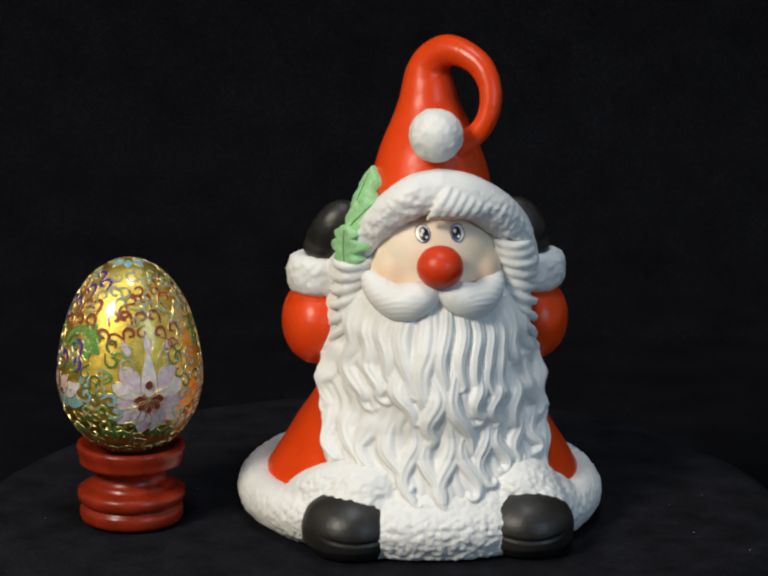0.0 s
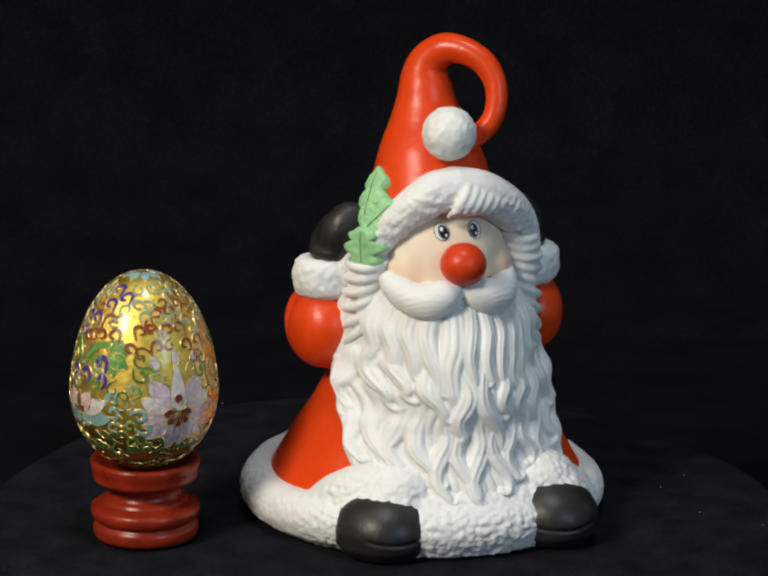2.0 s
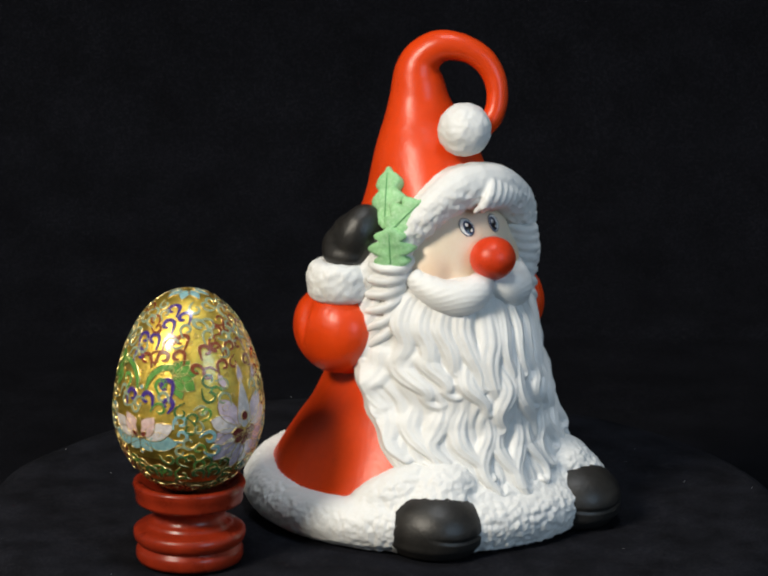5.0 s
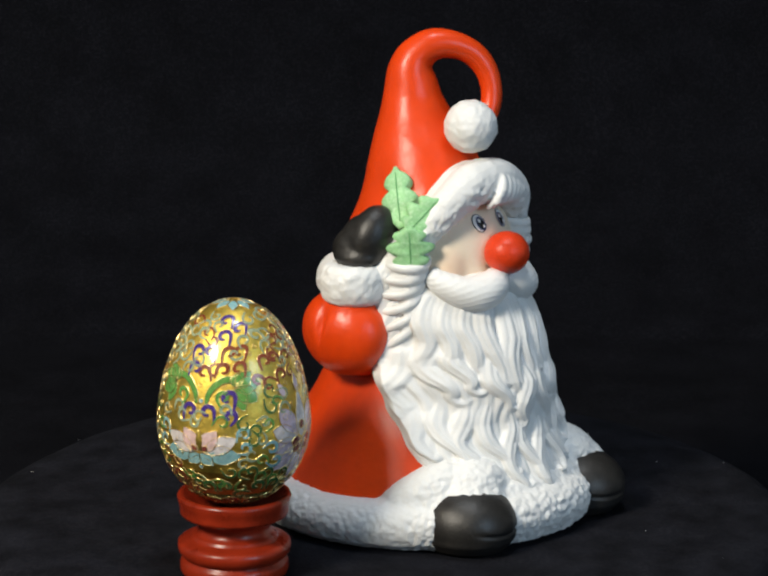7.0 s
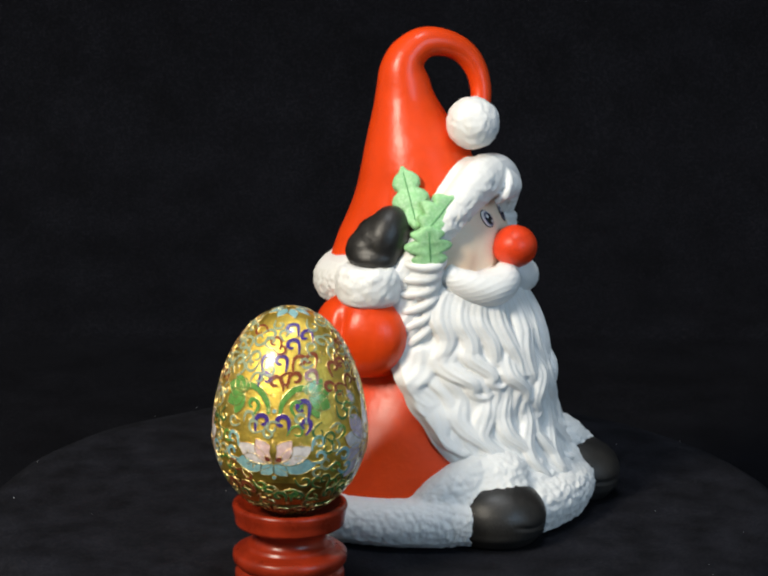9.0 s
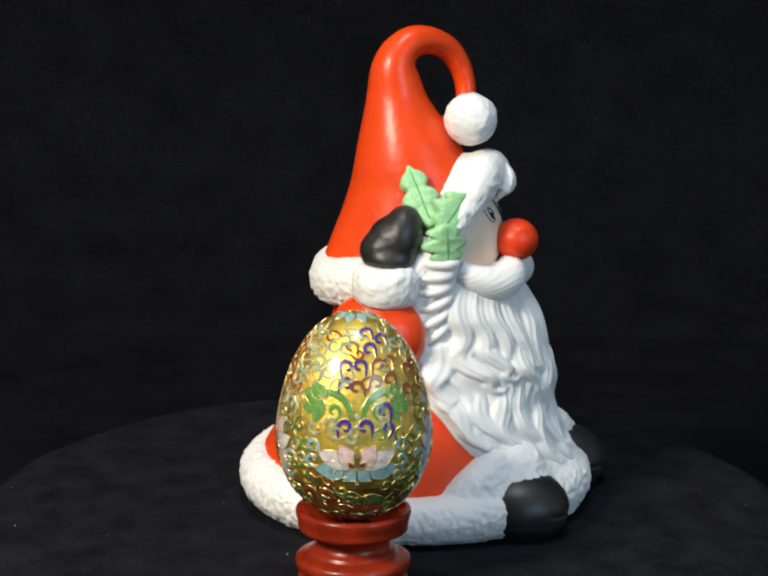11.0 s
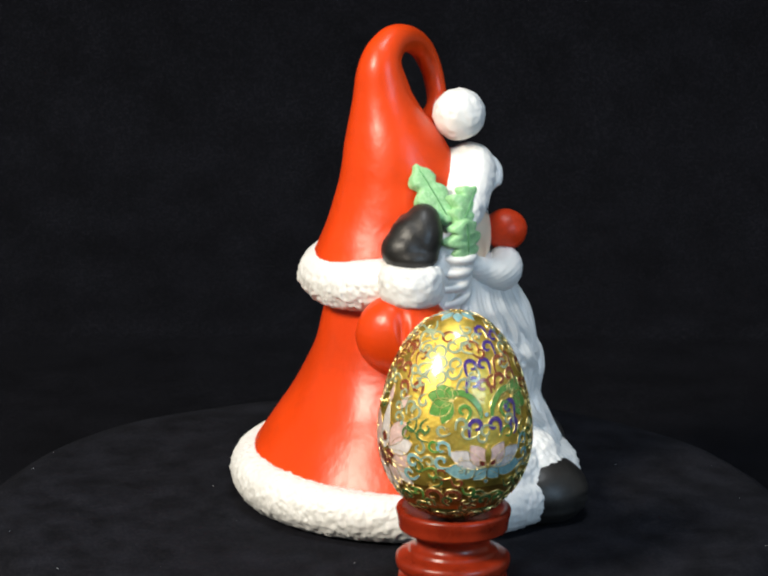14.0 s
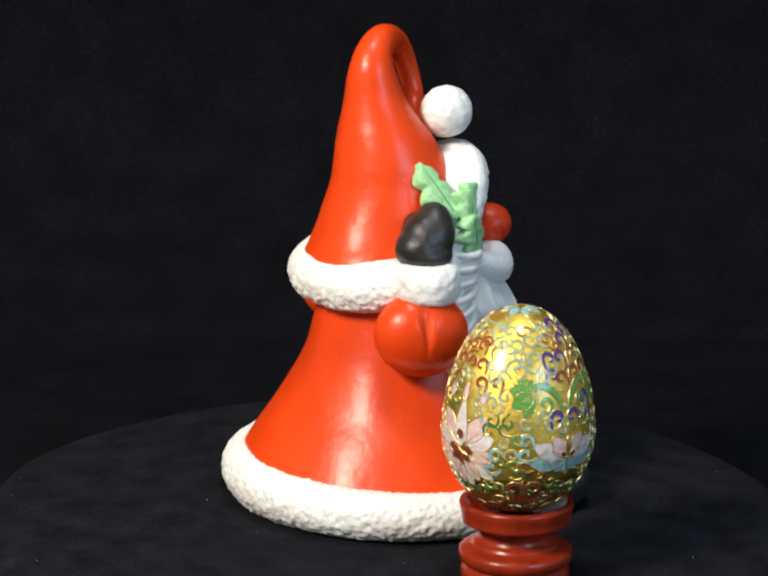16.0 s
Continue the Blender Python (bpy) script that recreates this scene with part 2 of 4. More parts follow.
# ---- the turntable under its black cloth ----
def turntable():
    b = Build()
    rad = 0.145
    prof = [(0.0, 0.0), (0.03, 0.0), (0.06, 0.0), (0.09, 0.0), (0.115, 0.0), (0.132, -0.0003), (0.140, -0.0012), (0.1455, -0.004), (0.148, -0.010), (0.150, -0.018), (0.153, -0.026), (0.157, -0.032)]
    seg = 160
    vs, fs = [], []
    for i, (r, z) in enumerate(prof):
        for k in range(seg):
            a = 2 * math.pi * k / seg
            edge = max(0, (r - 0.125) / 0.03)
            wob = edge * 0.004 * noise.noise(Vector((2.2 * math.cos(a), 2.2 * math.sin(a), 1.0)))
            lift = 0.0006 * noise.noise(Vector((r * math.cos(a) * 28, r * math.sin(a) * 28, 5))) * min(1, r / 0.09)
            low = min(z, -0.0) + lift - (0.0006 if r > 0.05 else 0)
            vs.append(((r + wob) * math.cos(a), (r + wob) * math.sin(a), min(low, 0.0)))
    for i in range(len(prof) - 1):
        for k in range(seg):
            kk = (k + 1) % seg
            fs.append((i * seg + k, i * seg + kk, (i + 1) * seg + kk, (i + 1) * seg + k))
    b.add(vs, fs, FABRIC)
    base = new("turntable")
    tagged(base, "round turntable draped in plain black cloth", "turntable")
    cover = part("cloth_cover", b, base, "black cloth with specks of lint")
    p = Build()
    p.add(*lathe([(0.10, -0.045), (0.138, -0.043), (0.1395, -0.040), (0.1395, -0.008), (0.137, -0.006), (0.02, -0.0055)], 96), BLACK)
    part("platter", p, base)
    lint = Build()
    rnd = random.Random(5)
    for k in range(26):
        a, r = rnd.uniform(0, 6.283), 0.14 * math.sqrt(rnd.random())
        x, y, s = r * math.cos(a), r * math.sin(a), rnd.uniform(0.00008, 0.0002)
        d = rnd.uniform(0, 3.14)
        lint.add(*tube([(x, y, 0.0002, s * 0.6), (x + 2 * s * math.cos(d), y + 2 * s * math.sin(d), 0.0003, s * 0.6), (x + 3 * s * math.cos(d + 0.6), y + 3 * s * math.sin(d + 0.6), 0.0002, s * 0.4)], 5), WHITE)
    tagged(part("lint", lint, cover), kind="stuff")
    return base


# ---- the painted ceramic figurine (millimetres; its front faces -y) ----
MID = 2.0


def both(c):
    """A place and its mirror image across the figurine's middle plane."""
    return [c, (2 * MID - c[0], *c[1:])]


def ramp_to(x, xs, ys):
    return float(np.interp(x, xs, ys))


def beard_skin(u, z):
    """The beard's ground surface at the side coordinate u (-1 to 1) and height z."""
    front = ramp_to(z, (10, 20, 26, 33, 40, 47, 54, 60, 69, 80, 92, 104), (56.5, 54.4, 51.0, 47.6, 46.6, 47.0, 46.2, 44.4, 41.4, 36.0, 29, 23))
    edge = ramp_to(z, (10, 26, 45, 60, 80, 92, 104), (37, 30.5, 13.0, 4.5, 3.0, 4.5, 4))
    half = ramp_to(z, (14, 24, 36, 60, 76, 90), (39.5, 40.8, 42.0, 42.2, 40.0, 36.5)) + 0.5 * math.sin(0.62 * z) * min(1.0, max(0.0, (80 - z) / 12))
    half *= ramp_to(z, (26, 40, 70, 80), (1.0, 0.955, 0.955, 0.98)) if u < 0 else ramp_to(z, (36, 60), (0.99, 0.945))
    return Vector((MID + half * u, -(front - (front - edge) * abs(u) ** 1.95), z))


# each lock: side and height of its root, then of its tip, sway, phase, half width, curl at the tip
LOW_LOCKS = ((-39, 47, -38, 31, 1.0, 1.0, 2.4, 1.0), (-32, 48, -31, 30, 1.5, 2.5, 2.5, -1.5), (-25, 49, -25, 29, 1.7, 1.0, 2.6, 1.6), (-19, 48, -17, 25, 2.0, 2.6, 2.6, 1.6),
             (-12, 46, -10, 20, 2.2, 0.6, 2.6, 1.7), (-6, 44, -4, 19, 2.0, 2.8, 2.4, 1.5), (1, 46, 2, 17.5, 2.4, 0.4, 2.8, 1.8), (8, 45, 9, 22, 2.2, 2.8, 2.5, -1.8),
             (14, 46, 17, 26, 2.0, 0.6, 2.6, 2.0), (21, 46, 22, 29, 1.8, 2.6, 2.5, -1.6), (28, 46, 29, 31, 1.6, 0.5, 2.5, 1.6), (36, 46, 36, 32, 1.4, 2.2, 2.5, -1.2))
MID_LOCKS = ((-30, 66, -31, 50, 2.0, 3.0, 2.7, 2.4), (-24, 68, -25, 53, 1.6, 3.0, 2.5, 2.2), (-16, 64, -13, 47, 1.5, 2.5, 2.7, 2.2), (-37, 64, -38, 46, 1.4, 1.0, 2.6, -1.5),
             (-6, 62, -2, 40, 2.2, 0.2, 3.2, -2.2), (4, 64, 7, 36, 2.4, 2.8, 2.7, 2.4), (11, 63, 16, 46, 1.8, 0.5, 2.5, -2.0), (19, 60, 22, 44, 1.8, 0.5, 2.5, -1.8),
             (27, 60, 29, 40, 1.6, 0.3, 2.5, 1.6), (34, 62, 37, 43, 1.5, 2.6, 2.6, -1.5), (41, 62, 41, 44, 0.8, 1.0, 2.4, 1.0), (-41, 60, -41.5, 44, 0.8, 2.0, 2.2, 1.0))
TOP_LOCKS = ((-5.5, 85, -6.5, 53, 1.2, 0.5, 4.0, 1.6), (1.5, 85, 1, 58, 1.0, 1.0, 2.5, -1.2), (6, 86, 9, 58, 1.5, 0.3, 2.3, -1.6), (11, 86, 15, 56, 1.7, 0.2, 2.3, -1.8),
             (16, 86, 20.5, 53, 1.9, 0.2, 2.4, -1.9), (20.5, 86, 26.5, 51, 1.8, 0.4, 2.4, -1.8), (26, 87, 33, 57, 1.5, 0.5, 2.6, 1.6), (-12, 86, -14, 56, 1.5, 2.6, 2.9, 2.2),
             (-17, 86, -22, 60, 1.6, 2.8, 2.7, 1.8), (-22, 87, -29, 60, 1.5, 3.0, 2.5, 2.0), (-27, 88, -35, 62, 1.2, 3.2, 2.5, 1.5), (31, 88, 38, 63, 1.2, 0.6, 2.5, -1.4))


def beard_locks():
    """The locks, lowest layer first: a path of side, height and half width (mm), with the layer's height and thickness."""
    locks = []
    for group, level, thick in ((LOW_LOCKS, 0.3, 2.2), (MID_LOCKS, 0.5, 2.4), (TOP_LOCKS, 0.5, 2.2)):
        for s0, z0, s1, z1, sway, phase, wide, hook in group:
            rows = []
            for i in range(40):
                t = i / 39
                x = s0 + (s1 - s0) * t ** 0.85 + 1.6 * sway * (math.sin(phase + 5.4 * t) - math.sin(phase)) * min(1, 0.3 + 1.1 * t)
                rows.append((x, z0 + (z1 - z0) * t, 1.34 * wide * (0.62 + 0.38 * math.sin(math.pi * min(0.6, t * 0.85))) * (1 - 0.50 * t ** 2.2)))
            ex, ez, ew = rows[-1]
            bend, side = abs(hook) * 1.05, 1 if hook > 0 else -1
            for i in range(1, 12):
                g = i / 11 * 2.5
                rows.append((ex + side * bend * (1 - math.cos(g)), ez - bend * math.sin(g), ew * (1 - 0.42 * i / 11)))
            locks.append((np.array(rows), level, thick))
    return locks


def beard_relief(side, z):
    """Height of the carved locks over the beard's ground (arrays, millimetres)."""
    t = np.clip((88 - z) / 70, 0, 1)
    fan = side / (0.74 + 0.26 * np.clip(t * 2.0, 0, 1))
    wave = (0.4 + 1.9 * t) * np.sin(z * 0.22 + 0.9 * np.sin(fan * 0.15 + 0.6))
    q = fan + wave + 0.8 * np.sin(z * 0.10 + fan * 0.16)
    ridge = np.abs(np.cos(np.pi * q / 3.7)) ** 0.8
    strength = 0.75 + 0.25 * np.sin(q * 0.5 + z * 0.17)
    h = 1.3 * ridge * strength + 0.6 * np.exp(-((z - 50) / 8) ** 2)
    for rows, level, thick in beard_locks():
        near = (side > rows[:, 0].min() - 5) & (side < rows[:, 0].max() + 5) & (z > rows[:, 1].min() - 5) & (z < rows[:, 1].max() + 5)
        a, b = side[near], z[near]
        if not len(a):
            continue
        d2 = (a[:, None] - rows[None, :, 0]) ** 2 + (b[:, None] - rows[None, :, 1]) ** 2
        k = d2.argmin(1)
        d = np.sqrt(d2[np.arange(len(k)), k])
        tan = np.gradient(rows[:, :2], axis=0)
        tan /= np.linalg.norm(tan, axis=1)[:, None] + 1e-9
        across = (a - rows[k, 0]) * -tan[k, 1] + (b - rows[k, 1]) * tan[k, 0]
        w = rows[k, 2]
        dome = np.clip(1 - (d / w) ** 2, 0, 1) ** 0.6
        start = np.clip(k / 22, 0.0, 1)
        start = start * start * (3 - 2 * start)
        end = 1 - (0.45 if level > 0.4 else 0.2) * np.clip((k - 28) / 22, 0, 1)
        stroke = -0.60 * np.exp(-((across / w - 0.30) / 0.15) ** 2) - 0.50 * np.exp(-((across / w + 0.38) / 0.15) ** 2)
        top = np.where(d < w, ((level + 0.8 * start) + thick * dome * (0.5 + 0.5 * start)) * end + stroke * dome, -9)
        h[near] = np.maximum(h[near], top)
    return h


def beard(fig):
    cols, rows = 300, 260
    u = np.linspace(-1, 1, cols)[None, :].repeat(rows, 0)
    f = np.linspace(0, 1, rows)[:, None].repeat(cols, 1)
    rise = np.clip((np.abs(u) - 0.5) / 0.3, 0, 1)
    top = 86 + 2.5 * rise
    low = 13 + 5 * np.abs(u) ** 1.5
    z = top + (low - top) * f
    h = beard_relief(u * 44.0, z)
    for _ in range(5):
        h[1:-1, 1:-1] = (4 * h[1:-1, 1:-1] + h[:-2, 1:-1] + h[2:, 1:-1] + h[1:-1, :-2] + h[1:-1, 2:]) / 8
    fade = np.clip((1 - np.abs(u)) / 0.06, 0.0, 1) * np.clip(f / 0.05, 0.0, 1)
    h = h * fade - 1.0 * (1 - fade)
    sink = np.clip((low + 12 - z) / 12, 0, 1) ** 1.5 * np.clip(1.7 - h, 0, 1.7) * 2.6
    verts = []
    for i in range(rows):
        for k in range(cols):
            p = beard_skin(u[i, k], z[i, k])
            q = Vector((p.x - MID, p.y + 4, 0)).normalized()
            g = h[i, k] - sink[i, k]
            verts.append((p.x + q.x * g, p.y + q.y * g, z[i, k]))
    faces = [(i * cols + k, (i + 1) * cols + k, (i + 1) * cols + k + 1, i * cols + k + 1) for i in range(rows - 1) for k in range(cols - 1)]
    rim = [k for k in range(cols)] + [i * cols + cols - 1 for i in range(1, rows)] + [(rows - 1) * cols + k for k in range(cols - 2, -1, -1)] + [i * cols for i in range(rows - 2, 0, -1)]
    n = len(verts)
    for r in rim:
        x, y, zz = verts[r]
        verts.append((MID + (x - MID) * 0.80, y * 0.80 + 3, zz))
    for a in range(len(rim)):
        b = (a + 1) % len(rim)
        faces.append((rim[a], rim[b], n + b, n + a))
    fig.add(*mm((verts, faces)), WHITE)


def hat_line():
    return [(2.4, 9.6, 146, 9.6), (2.4, 10.4, 152, 9.1), (2.8, 10.4, 157, 7.9), (4.4, 9.0, 161.2, 6.7), (8.2, 5.0, 164.8, 5.7), (13.5, -0.6, 164.6, 4.9),
            (18.6, -5.6, 161.0, 4.5), (21.3, -9.4, 154.5, 4.0), (21.0, -11.6, 147, 3.8), (18.2, -12.0, 140.5, 3.8), (13.6, -9.6, 136.0, 4.2), (8, -6, 133, 5.0)]


def figurine():
    fig = Build()
    vn = noise

    def fur(size, high, low=0.0):
        def relief(p, d):
            q = p / size
            a = vn.noise(q) + 0.6 * vn.noise(q * 2.1 + Vector((7, 3, 1)))
            c = vn.voronoi(q * 1.1)[0][0]
            return high * (0.55 * a + 0.75 * (0.45 - c)) + low
        return relief

    # red: gown, sleeves and cap
    bell = [(2.0, 3), (50, 3), (58.0, 5), (57.5, 12), (53.8, 19), (47.0, 30), (41.2, 39), (36.6, 48), (33.0, 57), (30.6, 66), (29.4, 72), (28.0, 79), (22.0, 85), (10, 89), (2, 90)]
    cone = [(25, 87, 2.4), (31.0, 88.5, 2.4), (29.6, 92, 2.6), (26.2, 100, 3.1), (23.7, 108, 3.5), (21.5, 116, 3.9), (19.8, 124, 4.2), (17.2, 132, 5.4), (13.4, 140, 7.8), (10.6, 147, 9.6), (8.8, 154, 10.4), (6.5, 157, 10.3), (3.0, 159, 10.3)]
    zs, cs = [q[1] for q in cone], [q[2] for q in cone]

    def uneven(shape, amount):
        vs = []
        for v in shape[0]:
            a = math.degrees(math.atan2(v[1], v[0]))
            dent = 1.4 * math.exp(-((a - 64) / 28) ** 2 - ((v[2] - 62) / 22) ** 2)
            vs.append(tuple(Vector(v) + Vector((v[0], v[1], 0)).normalized() * (amount * vn.noise(Vector(v) / 14.0) - dent)))
        return vs, shape[1]

    fig.add(*mm(uneven(lathe(spline(bell, 6), 144, lambda z: (1.2, 1.0)), 0.5)), RED)
    hat = lathe([q[:2] for q in spline(cone, 6)], 120, lambda z: (ramp_to(z, (84, 130, 158), (3.0, 3.0, 2.6)), ramp_to(z, zs, cs)))
    def hat_skin(p, d):
        a = math.degrees(math.atan2(p.y - 4, p.x - 3))
        out = 1.9 * math.exp(-((a - 122) / 26) ** 2 - ((p.z - 96) / 11) ** 2) - 1.1 * math.exp(-((a - 66) / 26) ** 2 - ((p.z - 118) / 12) ** 2)
        out += 3.6 * math.exp(-((a + 116) / 36) ** 2 - ((p.z - 113) / 9) ** 2)
        return out + 0.22 * vn.noise(p / 13.0) + 0.04 * vn.noise(p / 4.0)

    fig.add(*fused([hat, tube(spline(hat_line(), 8), 40)], 0.6, 22, hat_skin), RED)
    arms = []
    for s in (-1, 1):
        x = MID + s * 40.2
        arms += [ball((x - s * 1.2, 6.0, 68.8), (12.4, 17.2, 15.4), (8, 0, 0)), ball((x - s * 7, 4, 62), (10, 12, 10))]

    def sleeve_fold(p, d):
        h = 0.0
        side = abs(p.x - MID)
        if side > 34 and 60 < p.z < 82:
            w = math.exp(-((p.y - 8.0) / (0.9 + 0.14 * max(0, p.z - 66))) ** 2) * math.exp(-((p.z - 74) / 6.5) ** 2)
            h -= 2.0 * w
            for yy in (-1.5, 3.5):
                h -= 0.08 * math.exp(-((p.y - yy) / 0.9) ** 2) * math.exp(-((p.z - 77.5) / 3.0) ** 2)
        return h + 0.10 * vn.noise(p / 9.0)

    fig.add(*fused(arms, 0.6, 10, sleeve_fold), RED)

    # white hem with the lap over the feet
    hem = []
    ring = []
    for k in range(64):
        a = 2 * math.pi * k / 64
        front = max(0, -math.sin(a))
        r = 55.2 + 0.5 * math.sin(3 * a)
        rear = max(0, math.sin(a))
        ring.append((0.2 + 1.035 * r * math.cos(a), 0.2 + r * math.sin(a) * (1 - 0.02 * front), 7.8 + 1.0 * front + 1.3 * rear, 8.3 + 0.9 * front + 0.9 * rear))
    hem.append(tube(ring, 18, closed=True))
    hem.append(lathe([(2, 0.2), (60, 0.2), (61.5, 2), (60, 5), (2, 6)], 64, lambda z: (0.6, 0.0)))
    for s in (-1, 1):
        hem.append(ball((MID + s * 37.0, -31, 14.5 if s < 0 else 12.5), (12.5, 16, 10.0), (0, s * 16, 0)))
        hem.append(ball((MID + s * 29, -41, 12.5), (15.5, 15, 13.0)))
        hem.append(ball((MID + s * 27, -36, 20), (15.5, 16.5, 10.0), (0, s * 14, 0)))
    hem.append(tube(spline([(MID - 52, -15, 7.5, 7.0), (MID - 48.5, -22, 9.5, 8.0), (MID - 44, -28, 14.5, 9.2), (MID - 38, -33, 18.5, 9.5), (MID - 31, -36, 21, 9)], 4), 14))
    hem.append(ball((MID, -45, 10), (27, 14.5, 11)))
    hem.append(ball((MID, -36, 12.5), (44, 22.5, 13.8)))
    
    def hem_fur(p, d):
        front = min(1.0, max(0.5, (-p.y - 20) / 22)) * min(1.0, max(0.2, 1.40 - d.z))
        return fur(2.4, 0.92)(p, d) * max(front, 0.75 if p.y > 0 else 0.0)

    fig.add(*fused(hem, 0.55, 34, hem_fur), WHITE)

    # white edge of the cap: low round the back, arched over the brow
    rear = [(0, 31.5, 82, 8.4), (17, 27, 82, 8.5), (28, 15, 84.2, 9.2), (32, 2, 86.6, 8.6)]
    right = rear + [(32, -4.5, 91, 7.0), (30.4, -9.6, 97, 6.6), (26.6, -14.6, 106, 6.9), (19.4, -19.8, 113.4, 7.4), (9.4, -22.4, 119.0, 7.8), (0, -22.8, 120.7, 8.1)]
    left = rear + [(30.6, -5.0, 90, 6.6), (27.2, -11.0, 97, 5.5), (22.8, -16.4, 106.0, 5.8), (16.2, -20.8, 114.0, 6.5), (8.0, -22.8, 119.4, 7.5), (0, -22.8, 120.7, 8.1)]
    band = spline([(MID + x, y, z, r) for x, y, z, r in right], 6)[:-1] + spline([(MID - x, y, z, r) for x, y, z, r in left[::-1]], 6)[:-1]
    lining = [(MID + (q[0] - MID) * 0.76, q[1] * 0.76 + 1.0, q[2] + 0.4, 6.0) for q in band if q[2] > 90]
    cap_edge = [tube(band, 18, closed=True), tube(lining, 14)]
    for k in range(6):            # the tuft combed aside over the brow
        x = MID - 1.0 + 2.9 * k
        back = 0.020 * (x - MID) ** 2 + 2.2
        cap_edge.append(tube(spline([(x - 3.6, -31.2 + back, 112.4 + 0.1 * k, 0.9), (x - 1.0, -34.4 + back, 116.4 - 0.5 * k, 1.8), (x + 2.6, -32.8 + back, 121.6 - 1.0 * k, 1.8), (x + 5.4, -27.0 + back, 125.4 - 1.8 * k, 0.9)], 5), 8))

    def brow(p, d):
        rough = fur(2.4, 1.0)(p, d)
        under = min(1.0, max(0.0, 0.55 - d.z))
        tuft = math.exp(-((p.x - MID - 6) / 8) ** 2) if p.z > 108 else 0.0
        return rough * (0.22 + 1.0 * under) * (1 - 0.8 * tuft)

    fig.add(*fused(cap_edge, 0.55, 3, brow), WHITE)

    # cuffs and the bobble
    for s in (-1, 1):
        x = MID + s * 38.0
        fig.add(*fused([lathe([(3, 79.4), (8.5, 79.6), (10.8, 81.2), (11.7, 84.1), (11.7, 89.3), (10.9, 92.2), (8.5, 93.8), (3, 94)], 40, lambda z: (x, 3.6))], 0.6, 18, fur(3.2, 0.6)), WHITE)
    fig.add(*fused([ball((MID - 0.5, -17.7, 139.3), (9.4, 9.4, 9.4), (0, 0, 0), 64, 48)], 0.45, 3, fur(3.4, 0.50)), WHITE)

    # beard, whiskers and moustache
    beard(fig)
    fig.add(*fused([ball((MID, -20, 83), (22, 15.5, 9))], 0.9, 2), WHITE)
    sides = []
    for k in (-1, 1):
        sides.append(ball((MID + k * 27.0, -9.5, 88), (8.0, 9.8, 15) if k > 0 else (7.2, 8.9, 15), (0, k * 6, 0)))
        for i in range(5 if k < 0 else 3, 11):       # strands rolled back from the cheek, the lower ones falling into the beard
            z0 = 112.5 - 3.1 * i
            fall = max(0.0, (i - 4) / 6) ** 1.4
            grow = (1.0 if k > 0 else 0.86) - 0.32 * max(0.0, (z0 - 97) / 16) - 0.05 * fall
            mx = 27.6 - 0.24 * max(0.0, z0 - 96)
            my = -9.5 - 0.30 * max(0.0, z0 - 92)
            path = []
            for n in range(9):
                t = n / 8
                f = radians(-155 + 175 * t)
                path.append((MID + k * (mx + grow * 8.0 * math.cos(f) + 1.5 * fall * t), my + grow * 9.6 * math.sin(f), z0 - 2.2 * math.sin(math.pi * t) - (1.0 + 17 * fall) * t ** 1.3, 1.75 * (0.75 + 0.35 * math.sin(math.pi * t))))
            sides.append(tube(spline(path, 4), 9))

    fig.add(*fused(sides, 0.5, 15, lambda p, d: 0.12 * vn.noise(p / 2.5)), WHITE)
    tache = []
    for s in (-1, 1):
        path = [(MID + s * 2.0, -34.8, 89.0, 4.0), (MID + s * 6.6, -35.8, 85.6, 6.3), (MID + s * 11.8, -34.2, 83.4, 6.8), (MID + s * 16.6, -30.4, 84.0, 6.1), (MID + s * 20.4, -24.6, 86.6, 5.0), (MID + s * 22.4, -20.0, 90.2, 3.4)]
        path = [(x - (1.0 if s < 0 else 1.8), y + 1.6, z + 0.8, r * 0.96) for x, y, z, r in path]
        tache.append(tube(spline(path, 6), 18))

    def strokes(p, d):
        w = abs(p.x - MID)
        return 0.11 * math.sin((p.z * 1.6 + 0.045 * (w - 12) ** 2) * 2.1 + 1.2 * vn.noise(p / 6.0)) * min(1, max(0, (w - 4) / 8)) * (0.6 + 0.4 * vn.noise(p / 4.0))

    fig.add(*fused(tache, 0.45, 9, strokes), WHITE)

    # face, nose and eyes
    fig.add(*fused([ball((MID, -9.0, 96.0), (23.5, 21.2, 22.0))] + [ball((MID + k * 14.5, -15.5, 92), (9.2, 10.8, 10.5)) for k in (-1, 1)], 0.8, 26), SKIN)
    fig.add(*fused([ball((MID - 1.1, -35.1, 97.1), (8.0, 7.9, 7.5), (0, 0, 0), 64, 48)], 0.5, 4, lambda p, d: 0.08 * vn.noise(p / 3.0)), NOSE)
